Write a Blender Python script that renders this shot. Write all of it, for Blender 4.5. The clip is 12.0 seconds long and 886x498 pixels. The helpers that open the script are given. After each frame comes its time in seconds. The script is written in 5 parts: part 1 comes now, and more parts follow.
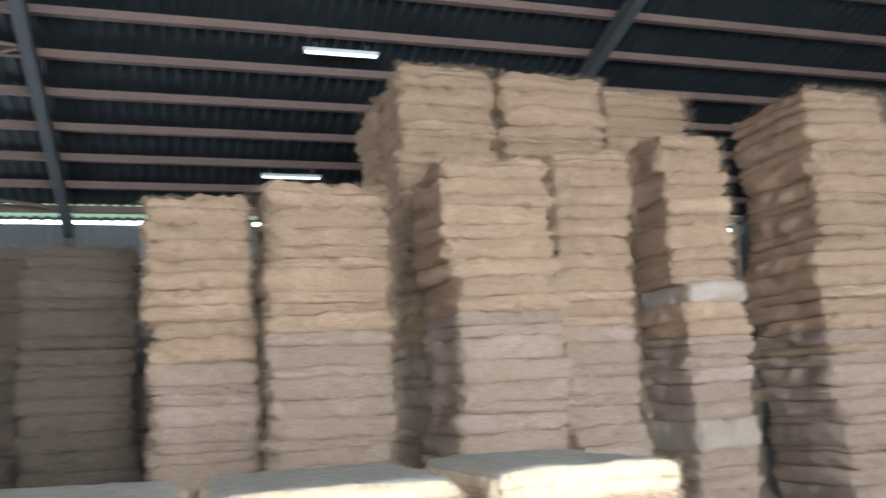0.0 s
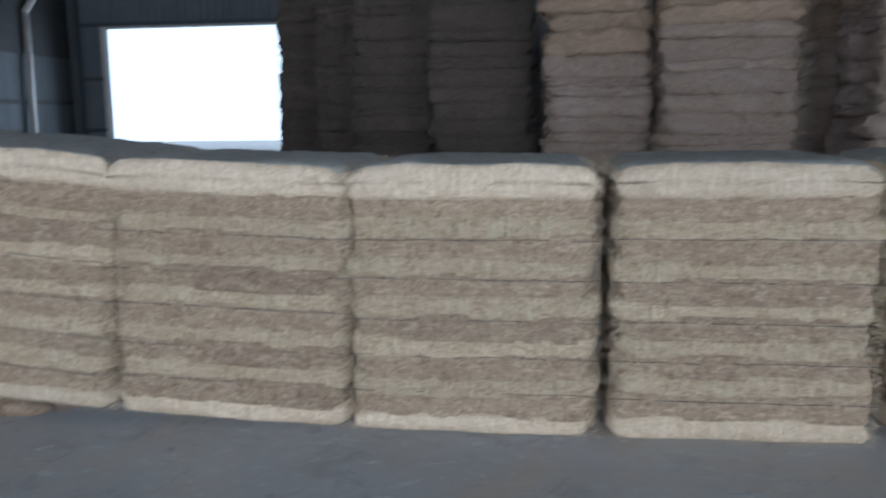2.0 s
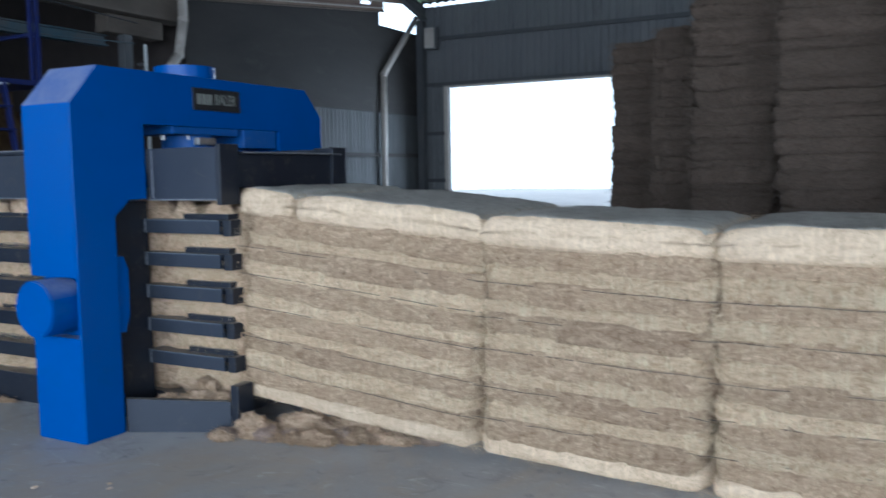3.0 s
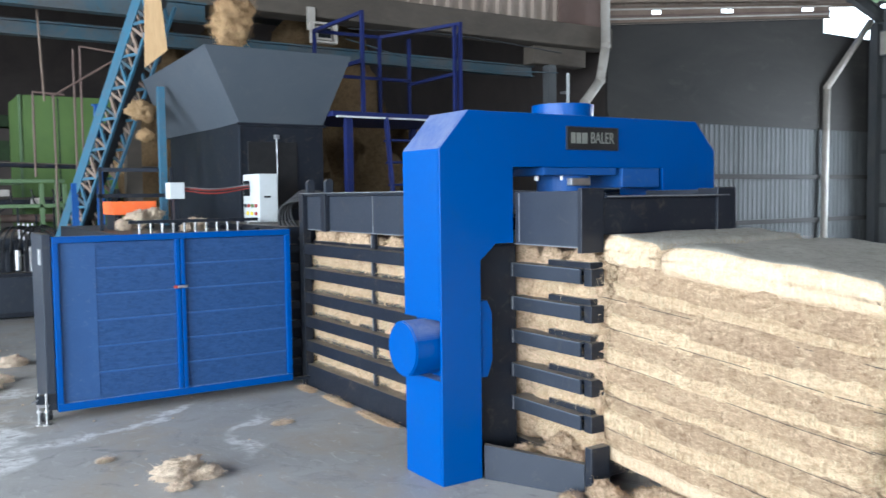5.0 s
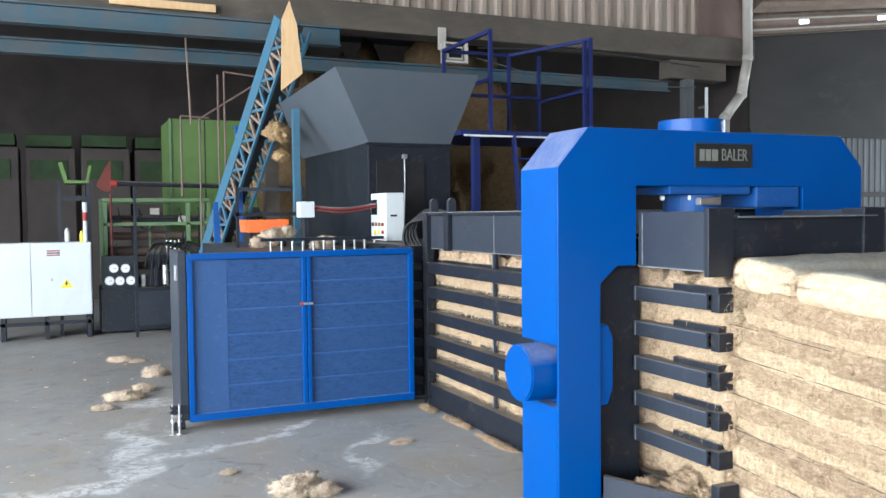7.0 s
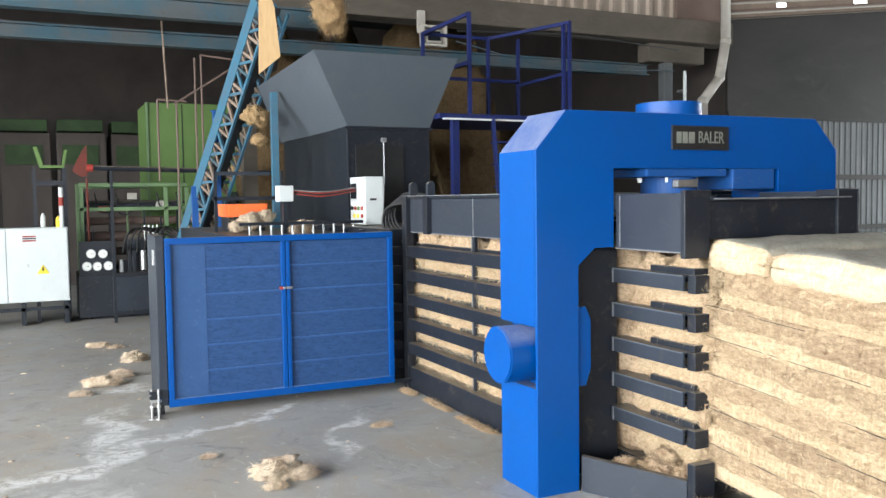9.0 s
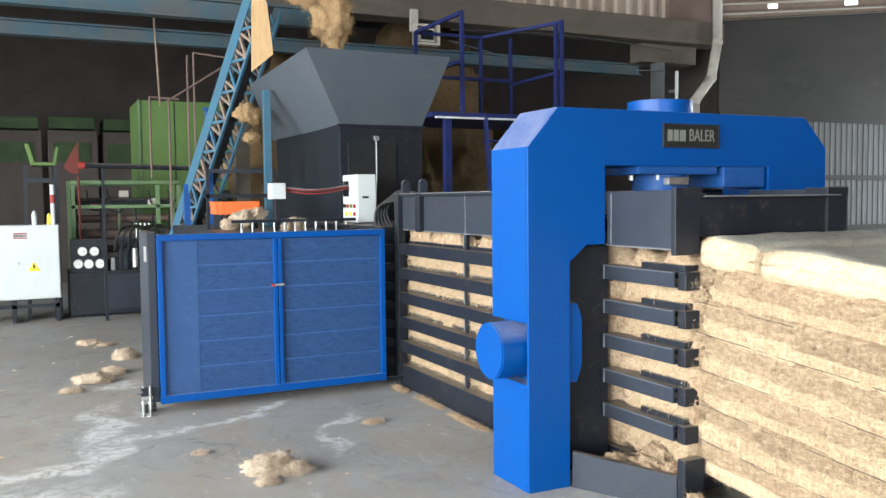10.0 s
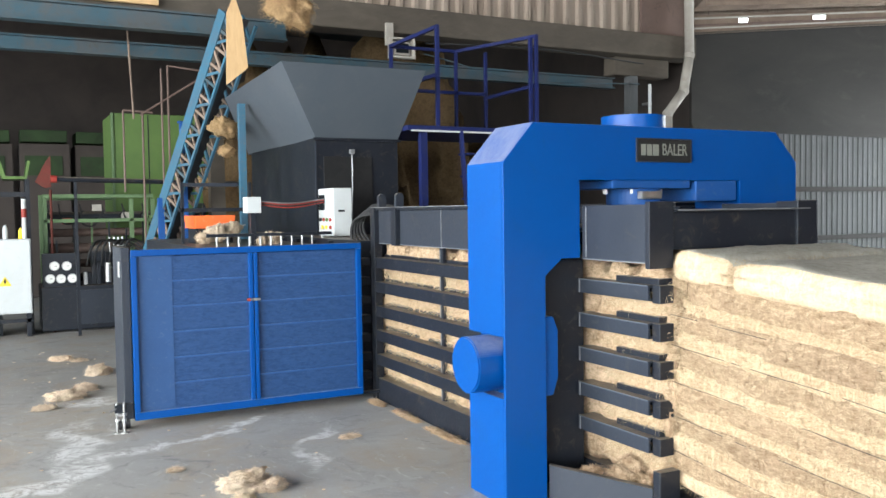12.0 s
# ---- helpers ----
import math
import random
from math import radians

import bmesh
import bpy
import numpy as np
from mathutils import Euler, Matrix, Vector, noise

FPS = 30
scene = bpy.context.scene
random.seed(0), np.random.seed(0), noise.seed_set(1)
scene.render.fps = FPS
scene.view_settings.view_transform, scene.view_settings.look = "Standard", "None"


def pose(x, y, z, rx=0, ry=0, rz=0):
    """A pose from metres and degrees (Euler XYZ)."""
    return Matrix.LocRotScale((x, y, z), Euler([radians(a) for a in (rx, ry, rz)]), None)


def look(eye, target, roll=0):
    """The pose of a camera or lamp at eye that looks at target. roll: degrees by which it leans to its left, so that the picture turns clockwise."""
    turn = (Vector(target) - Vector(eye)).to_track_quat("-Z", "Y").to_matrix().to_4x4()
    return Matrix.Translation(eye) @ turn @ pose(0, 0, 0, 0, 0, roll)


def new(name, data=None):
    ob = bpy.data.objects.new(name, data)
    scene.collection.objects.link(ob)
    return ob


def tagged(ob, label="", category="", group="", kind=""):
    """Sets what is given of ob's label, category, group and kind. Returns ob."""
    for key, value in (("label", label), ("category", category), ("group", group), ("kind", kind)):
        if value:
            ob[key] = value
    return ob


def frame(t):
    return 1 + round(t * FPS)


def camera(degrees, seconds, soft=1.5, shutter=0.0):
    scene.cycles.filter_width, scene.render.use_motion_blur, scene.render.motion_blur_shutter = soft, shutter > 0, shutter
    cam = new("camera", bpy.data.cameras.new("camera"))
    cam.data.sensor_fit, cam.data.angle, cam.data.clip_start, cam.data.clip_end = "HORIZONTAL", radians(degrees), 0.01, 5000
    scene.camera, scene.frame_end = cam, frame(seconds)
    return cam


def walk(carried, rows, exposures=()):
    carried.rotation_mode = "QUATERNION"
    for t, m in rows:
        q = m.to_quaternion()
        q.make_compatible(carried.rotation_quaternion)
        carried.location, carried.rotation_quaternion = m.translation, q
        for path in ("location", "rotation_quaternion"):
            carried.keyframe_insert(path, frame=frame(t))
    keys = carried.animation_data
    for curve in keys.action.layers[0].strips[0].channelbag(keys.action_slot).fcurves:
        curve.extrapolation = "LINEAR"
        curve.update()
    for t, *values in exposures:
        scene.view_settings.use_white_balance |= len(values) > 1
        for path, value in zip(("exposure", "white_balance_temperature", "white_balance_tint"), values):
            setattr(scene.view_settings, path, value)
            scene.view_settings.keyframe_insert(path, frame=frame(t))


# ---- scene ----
cam = camera(54.7, 12.0, shutter=0.4)

PATH = [
    (0, (-1.151, -0.252, 1.612), (0.725, -0.853, 1.961), -3.0),
    (0.5, (-1.109, -0.19, 1.657), (0.852, -0.408, 1.988), -2.6),
    (1, (-1.112, -0.177, 1.631), (0.88, -0.161, 1.806), -2.3),
    (1.5, (-1.147, -0.196, 1.498), (0.847, -0.13, 1.354), -1.3),
    (2, (-1.174, -0.111, 1.47), (0.787, 0.145, 1.171), -0.7),
    (2.5, (-1.211, 0.012, 1.514), (0.646, 0.701, 1.238), -1.2),
    (3, (-1.287, 0.099, 1.531), (0.468, 1.042, 1.352), -0.9),
    (3.5, (-1.288, 0.141, 1.588), (0.324, 1.318, 1.461), -1.1),
    (5.3, (-0.578, 0.114, 1.692), (0.44, 1.832, 1.578), -0.7),
    (5.5, (-0.547, 0.119, 1.693), (0.433, 1.859, 1.595), -0.7),
    (6, (-0.507, 0.134, 1.691), (0.409, 1.911, 1.632), -0.5),
    (6.5, (-0.513, 0.149, 1.708), (0.353, 1.951, 1.64), -0.7),
    (7, (-0.527, 0.156, 1.698), (0.289, 1.98, 1.617), -0.6),
    (9, (-0.521, 0.144, 1.69), (0.335, 1.948, 1.572), -0.8),
    (9.5, (-0.535, 0.127, 1.684), (0.328, 1.928, 1.565), -0.7),
    (10, (-0.527, 0.128, 1.67), (0.345, 1.924, 1.552), -0.6),
    (10.5, (-0.523, 0.135, 1.682), (0.357, 1.927, 1.567), -0.7),
    (11, (-0.524, 0.133, 1.7), (0.361, 1.924, 1.6), -0.7),
    (11.5, (-0.534, 0.127, 1.698), (0.373, 1.907, 1.602), -0.7),
    (12, (-0.533, 0.116, 1.688), (0.39, 1.889, 1.596), -0.8),
]
EXPOSURES = [(0, 0.2, 5650, 8), (0.5, 0.3, 5500, 8), (1.0, 0.2, 5200, 8), (1.5, -1.05, 5000, 8), (2.0, -1.4, 4950, 8), (2.5, -1.3, 4850, 8), (3.0, -0.9, 5100, 8), (3.5, -0.52, 5250, 8), (5.3, 0.22, 5650, 8), (7.0, 0.32, 5800, 8), (9.0, 0.35, 6250, 8), (12, 0.35, 6250, 8)]
walk(cam, [(t, look(eye, target, roll)) for t, eye, target, roll in PATH], EXPOSURES)

# ---- world, sun, large lights ----
world = bpy.data.worlds.new("sky")
scene.world = world
world.use_nodes = True
_wn = world.node_tree.nodes
_sky = _wn.new("ShaderNodeTexSky")
_sky.sky_type, _sky.sun_disc = "NISHITA", False
_sky.sun_elevation, _sky.sun_rotation = radians(58), radians(250)
_wn["Background"].inputs[1].default_value = 0.15
world.node_tree.links.new(_sky.outputs[0], _wn["Background"].inputs[0])

sun = new("sun", bpy.data.lights.new("sun", "SUN"))
sun.data.energy, sun.data.angle, sun.data.color = 3.0, radians(0.6), (1.0, 0.95, 0.87)
sun.matrix_world = look((-28, -9, 46), (0, 0, 0))


def opening_light(name, eye, target, sx, sy, watts, colour):
    """Area light in an opening of the hall: sky light at gateways, fill at the south."""
    ob = new(name, bpy.data.lights.new(name, "AREA"))
    ob.data.shape, ob.data.size, ob.data.size_y = "RECTANGLE", sx, sy
    ob.data.energy, ob.data.color = watts, colour
    ob.matrix_world = look(eye, target)
    return ob


opening_light("west_gateway_light", (-9.6, -1.0, 3.1), (5, -1.0, -0.6), 19.0, 5.4, 5600, (0.98, 0.985, 0.965))
# Fill light added on the unseen south side.
opening_light("south_fill_light", (-2.5, -15.8, 3.0), (-2.0, 0, 0.6), 9.0, 5.0, 1100, (0.93, 0.97, 1.0))
opening_light("north_gateway_light", (-11.8, 17.0, 2.6), (0, 16.0, 0.6), 9.0, 4.6, 420, (0.95, 0.98, 1.0))

opening_light("east_gateway_light", (19.7, 8.3, 1.95), (0, 6.0, 1.2), 5.6, 3.7, 900, (0.93, 0.98, 1.0))


# ---- materials ----
def nodes_of(name):
    m = bpy.data.materials.new(name)
    m.use_nodes = True
    t = m.node_tree
    return m, t, t.nodes["Principled BSDF"]


def mixer(t, fac, a, b, kind="MIX"):
    n = t.nodes.new("ShaderNodeMix")
    n.data_type, n.blend_type = "RGBA", kind
    for socket, v in ((n.inputs[0], fac), (n.inputs[6], a), (n.inputs[7], b)):
        if isinstance(v, bpy.types.NodeSocket):
            t.links.new(v, socket)
        else:
            socket.default_value = (*v, 1) if isinstance(v, tuple) else v
    return n.outputs[2]


def ramp(t, fac, lo, hi):
    n = t.nodes.new("ShaderNodeMapRange")
    n.inputs[1].default_value, n.inputs[2].default_value = lo, hi
    t.links.new(fac, n.inputs[0])
    return n.outputs[0]


def coords(t, scale=(1, 1, 1), source="Object"):
    c = t.nodes.new("ShaderNodeTexCoord")
    m = t.nodes.new("ShaderNodeMapping")
    m.inputs["Scale"].default_value = scale
    t.links.new(c.outputs[source], m.inputs[0])
    return m.outputs[0]


def world_coords(t, scale=(1, 1, 1)):
    c = t.nodes.new("ShaderNodeNewGeometry")
    m = t.nodes.new("ShaderNodeMapping")
    m.inputs["Scale"].default_value = scale
    t.links.new(c.outputs["Position"], m.inputs[0])
    return m.outputs[0]


def grain(t, vec, scale, detail=5.0, rough=0.6, warp=0.0):
    n = t.nodes.new("ShaderNodeTexNoise")
    n.inputs["Scale"].default_value, n.inputs["Detail"].default_value = scale, detail
    n.inputs["Roughness"].default_value, n.inputs["Distortion"].default_value = rough, warp
    t.links.new(vec, n.inputs["Vector"])
    return n.outputs[0]


def bump(t, bsdf, height, strength, distance):
    n = t.nodes.new("ShaderNodeBump")
    n.inputs["Strength"].default_value, n.inputs["Distance"].default_value = strength, distance
    t.links.new(height, n.inputs["Height"])
    t.links.new(n.outputs[0], bsdf.inputs["Normal"])


def surface(name, colour, other, scale, rough=0.6, metal=0.0, lo=0.35, hi=0.7, bumpy=0.15, dist=0.004, fine=60.0, dirt=None, dirt_amount=0.5, stretch=(1, 1, 1), spec=0.32):
    """A two-scale painted, worn or mineral surface."""
    m, t, b = nodes_of(name)
    v = world_coords(t, stretch)
    big, small = grain(t, v, scale, 6, 0.65, 0.6), grain(t, v, fine, 4, 0.6)
    c = mixer(t, ramp(t, big, lo, hi), colour, other)
    if dirt:
        d = grain(t, v, scale * 3.7, 8, 0.7, 1.2)
        f = ramp(t, d, 0.56, 0.74)
        k = t.nodes.new("ShaderNodeMath")
        k.operation = "MULTIPLY"
        k.inputs[1].default_value = dirt_amount
        t.links.new(f, k.inputs[0])
        c = mixer(t, k.outputs[0], c, dirt)
    t.links.new(c, b.inputs["Base Color"])
    r = t.nodes.new("ShaderNodeMapRange")
    r.inputs[3].default_value, r.inputs[4].default_value = max(0.05, rough - 0.12), min(1.0, rough + 0.15)
    t.links.new(small, r.inputs[0])
    t.links.new(r.outputs[0], b.inputs["Roughness"])
    b.inputs["Metallic"].default_value = metal
    b.inputs["Specular IOR Level"].default_value = spec
    bump(t, b, small, bumpy, dist)
    return m


def fibre(name, pale, mid, deep, level=1.0, fleck=(0.60, 0.74), loops=0.0, other=None, ticks=0.0, relief=0.035):
    """Matted coir: torn tufts, level streaks and dark husk specks; each piece a little different."""
    m, t, b = nodes_of(name)
    v = world_coords(t)
    vs = world_coords(t, (9.0, 9.0, 9.0 + 30.0 * level))
    big = grain(t, v, 2.4, 5, 0.6, 0.8)
    tuft = grain(t, world_coords(t, (1, 1, 1.0 + 0.9 * level)), 17.0, 9, 0.75, 1.6)
    mott = grain(t, world_coords(t, (1, 1, 1.0 + 1.2 * level)), 44.0, 7, 0.8, 0.8)
    streak = grain(t, vs, 1.4, 7, 0.75, 0.5)
    c = mixer(t, ramp(t, big, 0.3, 0.72), pale, mid)
    if other:
        patch = grain(t, world_coords(t, (1, 1, 2.2)), 11.0, 9, 0.78, 1.2)
        c = mixer(t, ramp(t, patch, 0.50, 0.60), c, other)
    c = mixer(t, ramp(t, streak, 0.46, 0.75), c, deep)
    c = mixer(t, ramp(t, mott, 0.46, 0.68), c, mixer(t, 0.6, c, deep))
    c = mixer(t, ramp(t, tuft, *fleck), c, tuple(k * 0.62 for k in deep))
    lift = tuple(min(0.9, k * 1.16) for k in pale)
    c = mixer(t, ramp(t, mott, 0.40, 0.24), c, lift)
    if loops:
        fold = grain(t, world_coords(t, (52, 52, 9)), 1.0, 4, 0.6, 0.4)
        k = t.nodes.new("ShaderNodeMath")
        k.operation = "MULTIPLY"
        k.inputs[1].default_value = loops
        t.links.new(ramp(t, fold, 0.5, 0.66), k.inputs[0])
        c = mixer(t, k.outputs[0], c, lift)
    if ticks:
        nick = grain(t, world_coords(t, (44, 44, 19)), 1.0, 7, 0.75, 0.9)
        k = t.nodes.new("ShaderNodeMath")
        k.operation = "MULTIPLY"
        k.inputs[1].default_value = ticks
        t.links.new(ramp(t, nick, 0.55, 0.68), k.inputs[0])
        c = mixer(t, k.outputs[0], c, tuple(k2 * 0.72 for k2 in deep))
    info = t.nodes.new("ShaderNodeObjectInfo")
    hs = t.nodes.new("ShaderNodeHueSaturation")
    vr = t.nodes.new("ShaderNodeMapRange")
    vr.inputs[3].default_value, vr.inputs[4].default_value = 0.88, 1.09
    t.links.new(info.outputs["Random"], vr.inputs[0])
    t.links.new(vr.outputs[0], hs.inputs["Value"])
    t.links.new(c, hs.inputs["Color"])
    t.links.new(hs.outputs[0], b.inputs["Base Color"])
    b.inputs["Roughness"].default_value = 0.95
    b.inputs["Specular IOR Level"].default_value = 0.08
    add = t.nodes.new("ShaderNodeMath")
    add.operation = "MULTIPLY_ADD"
    add.inputs[1].default_value = 0.6
    t.links.new(mott, add.inputs[0])
    t.links.new(tuft, add.inputs[2])
    bump(t, b, add.outputs[0], 1.0, relief)
    return m


def strand_material(name, low, high):
    m, t, b = nodes_of(name)
    g = t.nodes.new("ShaderNodeNewGeometry")
    c = mixer(t, g.outputs["Random Per Island"], low, high)
    n = grain(t, world_coords(t), 60, 3)
    c = mixer(t, ramp(t, n, 0.4, 0.8), c, low)
    t.links.new(c, b.inputs["Base Color"])
    b.inputs["Roughness"].default_value = 0.9
    b.inputs["Specular IOR Level"].default_value = 0.1
    return m


M_FIBRE = fibre("coir_pale", (0.87, 0.685, 0.455), (0.78, 0.585, 0.37), (0.43, 0.275, 0.15), 1.0, (0.62, 0.76), 0.6, (0.58, 0.41, 0.255), 0.85)
M_FIBRE_BROWN = fibre("coir_brown", (0.585, 0.425, 0.28), (0.495, 0.35, 0.225), (0.25, 0.152, 0.084), 1.0, (0.56, 0.72), 0.35, (0.80, 0.61, 0.40), 0.95)
M_CREAM = fibre("coir_cream", (0.78, 0.615, 0.425), (0.71, 0.545, 0.365), (0.50, 0.36, 0.22), 0.6, (0.70, 0.86), 0.6, None, 0.25, 0.02)
M_FIBRE_OLD = fibre("coir_stored", (0.465, 0.328, 0.222), (0.39, 0.268, 0.178), (0.23, 0.148, 0.094), 1.0, (0.66, 0.82), 0.3, None, 0.0, 0.022)
M_FIBRE_DUSTY = fibre("coir_weathered", (0.405, 0.303, 0.24), (0.34, 0.252, 0.198), (0.205, 0.149, 0.115), 1.0, (0.66, 0.82), 0.3, None, 0.0, 0.022)
M_FIBRE_GREY = fibre("coir_bleached", (0.45, 0.375, 0.305), (0.38, 0.31, 0.25), (0.36, 0.31, 0.27), 1.0, (0.70, 0.86), 0.3, None, 0.0, 0.02)
# Stored coir with the dimness of the farther stacks put into its colour.
M_FIBRE_DIM = fibre("coir_dimmed", (0.205, 0.157, 0.122), (0.17, 0.128, 0.098), (0.088, 0.064, 0.047))
M_TOP = fibre("coir_dusty_top", (0.53, 0.505, 0.44), (0.45, 0.425, 0.36), (0.32, 0.29, 0.235), 0.0)
M_STRAND = strand_material("coir_strand", (0.36, 0.25, 0.14), (0.78, 0.64, 0.44))
M_STRAND_OLD = strand_material("stored_coir_strand", (0.22, 0.15, 0.09), (0.50, 0.38, 0.26))
M_STRAND_DIM = strand_material("dimmed_coir_strand", (0.09, 0.07, 0.052), (0.2, 0.16, 0.13))
M_PRESSED = fibre("coir_pressed", (0.80, 0.61, 0.42), (0.66, 0.48, 0.31), (0.34, 0.21, 0.115), 0.4, (0.54, 0.66), 0.3, (0.50, 0.345, 0.215))
M_TUFT = fibre("coir_tuft", (0.90, 0.75, 0.58), (0.82, 0.655, 0.48), (0.48, 0.335, 0.215), 0.0)
M_CLUMP = fibre("coir_clump", (0.62, 0.43, 0.235), (0.51, 0.34, 0.175), (0.31, 0.195, 0.095), 0.0)
# Loose coir darkened in colour so the heaps look dimly lit.
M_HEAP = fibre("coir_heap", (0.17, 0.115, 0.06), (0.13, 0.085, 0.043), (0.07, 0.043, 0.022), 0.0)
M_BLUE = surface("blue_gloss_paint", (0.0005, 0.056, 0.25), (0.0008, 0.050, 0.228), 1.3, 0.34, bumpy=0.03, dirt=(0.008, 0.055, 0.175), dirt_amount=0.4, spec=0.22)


def dust_and_sky_sheen(m, dust, amount):
    """Pale tint on up-facing parts: dust, and on the blue paint reflected sky."""
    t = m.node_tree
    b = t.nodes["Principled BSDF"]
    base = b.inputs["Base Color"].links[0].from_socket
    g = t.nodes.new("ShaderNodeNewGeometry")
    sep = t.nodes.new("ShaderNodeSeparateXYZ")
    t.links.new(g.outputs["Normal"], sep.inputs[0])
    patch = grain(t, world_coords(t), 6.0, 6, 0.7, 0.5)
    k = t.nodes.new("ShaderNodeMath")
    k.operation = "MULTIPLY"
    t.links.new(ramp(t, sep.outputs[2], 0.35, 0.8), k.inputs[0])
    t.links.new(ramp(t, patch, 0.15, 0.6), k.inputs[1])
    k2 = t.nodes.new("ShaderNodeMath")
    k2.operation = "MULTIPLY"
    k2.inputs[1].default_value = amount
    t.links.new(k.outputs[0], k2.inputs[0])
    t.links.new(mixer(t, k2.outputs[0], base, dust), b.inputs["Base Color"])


# Dust plus a lavender sky reflection painted onto the arch's upward faces.
dust_and_sky_sheen(M_BLUE, (0.34, 0.35, 0.40), 0.6)
M_BLUE_DULL = surface("blue_dull_paint", (0.008, 0.06, 0.22), (0.012, 0.07, 0.25), 3.0, 0.55, bumpy=0.08, dirt=(0.10, 0.12, 0.2), dirt_amount=0.5)
M_MESH = surface("blue_sheet", (0.009, 0.039, 0.122), (0.021, 0.063, 0.17), 17.0, 0.5, lo=0.36, hi=0.66, bumpy=0.4, fine=190, dirt=(0.085, 0.12, 0.175), dirt_amount=0.85, stretch=(1, 1, 2.8))
M_MESH_PALE = surface("blue_sheet_pale", (0.025, 0.07, 0.18), (0.02, 0.058, 0.16), 5.0, 0.5, bumpy=0.2, fine=160, dirt=(0.13, 0.15, 0.22), dirt_amount=0.5)
M_NAVY = surface("navy_paint", (0.010, 0.016, 0.085), (0.014, 0.02, 0.075), 3.0, 0.5, dirt=(0.07, 0.06, 0.055), spec=0.2)
M_BLACK = surface("black_paint", (0.008, 0.010, 0.016), (0.013, 0.016, 0.022), 2.5, 0.42, bumpy=0.06, dirt=(0.11, 0.09, 0.065), dirt_amount=0.5)
M_STEELGREY = surface("slate_paint", (0.074, 0.088, 0.105), (0.088, 0.10, 0.115), 1.4, 0.42, bumpy=0.04, dirt=(0.12, 0.125, 0.13), dirt_amount=0.35, spec=0.25)
dust_and_sky_sheen(M_BLACK, (0.30, 0.25, 0.19), 0.55)
M_PANEL = surface("graphite_paint", (0.019, 0.024, 0.034), (0.025, 0.03, 0.041), 2.0, 0.45, bumpy=0.05, dirt=(0.09, 0.075, 0.06), dirt_amount=0.4)
dust_and_sky_sheen(M_PANEL, (0.30, 0.25, 0.19), 0.55)
M_SEAM = surface("weld_and_lit_edge", (0.32, 0.33, 0.34), (0.2, 0.2, 0.2), 9, 0.45, 0.6)
M_WHITE = surface("white_enamel", (0.55, 0.575, 0.575), (0.50, 0.525, 0.525), 2.0, 0.4, bumpy=0.02, dirt=(0.45, 0.43, 0.38), dirt_amount=0.4)
M_LIGHTBLUE = surface("sky_blue_paint", (0.04, 0.13, 0.20), (0.06, 0.11, 0.155), 4.0, 0.6, dirt=(0.15, 0.125, 0.10), dirt_amount=0.85, spec=0.2)
M_BEAMBLUE = surface("faded_blue_beam", (0.045, 0.085, 0.11), (0.075, 0.085, 0.092), 2.0, 0.6, lo=0.4, hi=0.6, dirt=(0.075, 0.062, 0.05), dirt_amount=0.9, spec=0.15)
M_GREEN = surface("green_paint", (0.10, 0.17, 0.045), (0.08, 0.14, 0.04), 2.0, 0.55, dirt=(0.12, 0.14, 0.06), dirt_amount=0.5)
# Green darkened in the colour itself for the dimness of the rear hall.
M_GREEN_DIM = surface("dimmed_green_paint", (0.045, 0.075, 0.035), (0.03, 0.045, 0.025), 2.0, 0.7, dirt=(0.05, 0.045, 0.035), dirt_amount=0.8, spec=0.1)
M_GREEN_PALE = surface("pale_green_paint", (0.12, 0.19, 0.09), (0.09, 0.145, 0.07), 3.0, 0.55, dirt=(0.15, 0.14, 0.09))
M_RED = surface("red_paint", (0.32, 0.04, 0.03), (0.24, 0.035, 0.025), 4.0, 0.5, dirt=(0.2, 0.1, 0.07))
M_DULLRED = surface("dull_red_paint", (0.13, 0.035, 0.028), (0.09, 0.035, 0.028), 4.0, 0.6, dirt=(0.11, 0.08, 0.06), dirt_amount=0.8, spec=0.1)
M_ORANGE = surface("orange_paint", (0.75, 0.14, 0.03), (0.65, 0.12, 0.03), 4.0, 0.5, dirt=(0.4, 0.25, 0.14))
M_WOOD = surface("plywood", (0.62, 0.42, 0.22), (0.52, 0.34, 0.17), 3.0, 0.7, bumpy=0.1, fine=40, dirt=(0.4, 0.26, 0.14), stretch=(6, 6, 1))
M_STEEL = surface("bare_steel", (0.5, 0.5, 0.5), (0.35, 0.34, 0.33), 8.0, 0.35, 0.9)
M_RUBBER = surface("black_rubber", (0.02, 0.02, 0.022), (0.03, 0.03, 0.03), 8.0, 0.6)
M_PVC = surface("pvc_pipe", (0.42, 0.39, 0.345), (0.32, 0.295, 0.26), 2.0, 0.5, dirt=(0.25, 0.2, 0.16), dirt_amount=0.8)
M_PURLIN = surface("primer_steel", (0.155, 0.105, 0.087), (0.12, 0.083, 0.07), 1.6, 0.65, bumpy=0.08, dirt=(0.06, 0.045, 0.04), dirt_amount=0.6)
M_RAFTER = surface("dark_rafter_steel", (0.05, 0.055, 0.06), (0.07, 0.07, 0.07), 1.5, 0.6)
M_SOFFIT = surface("brown_lining", (0.25, 0.19, 0.15), (0.17, 0.127, 0.10), 1.6, 0.7, bumpy=0.1, dirt=(0.10, 0.075, 0.06), dirt_amount=0.6, spec=0.1)
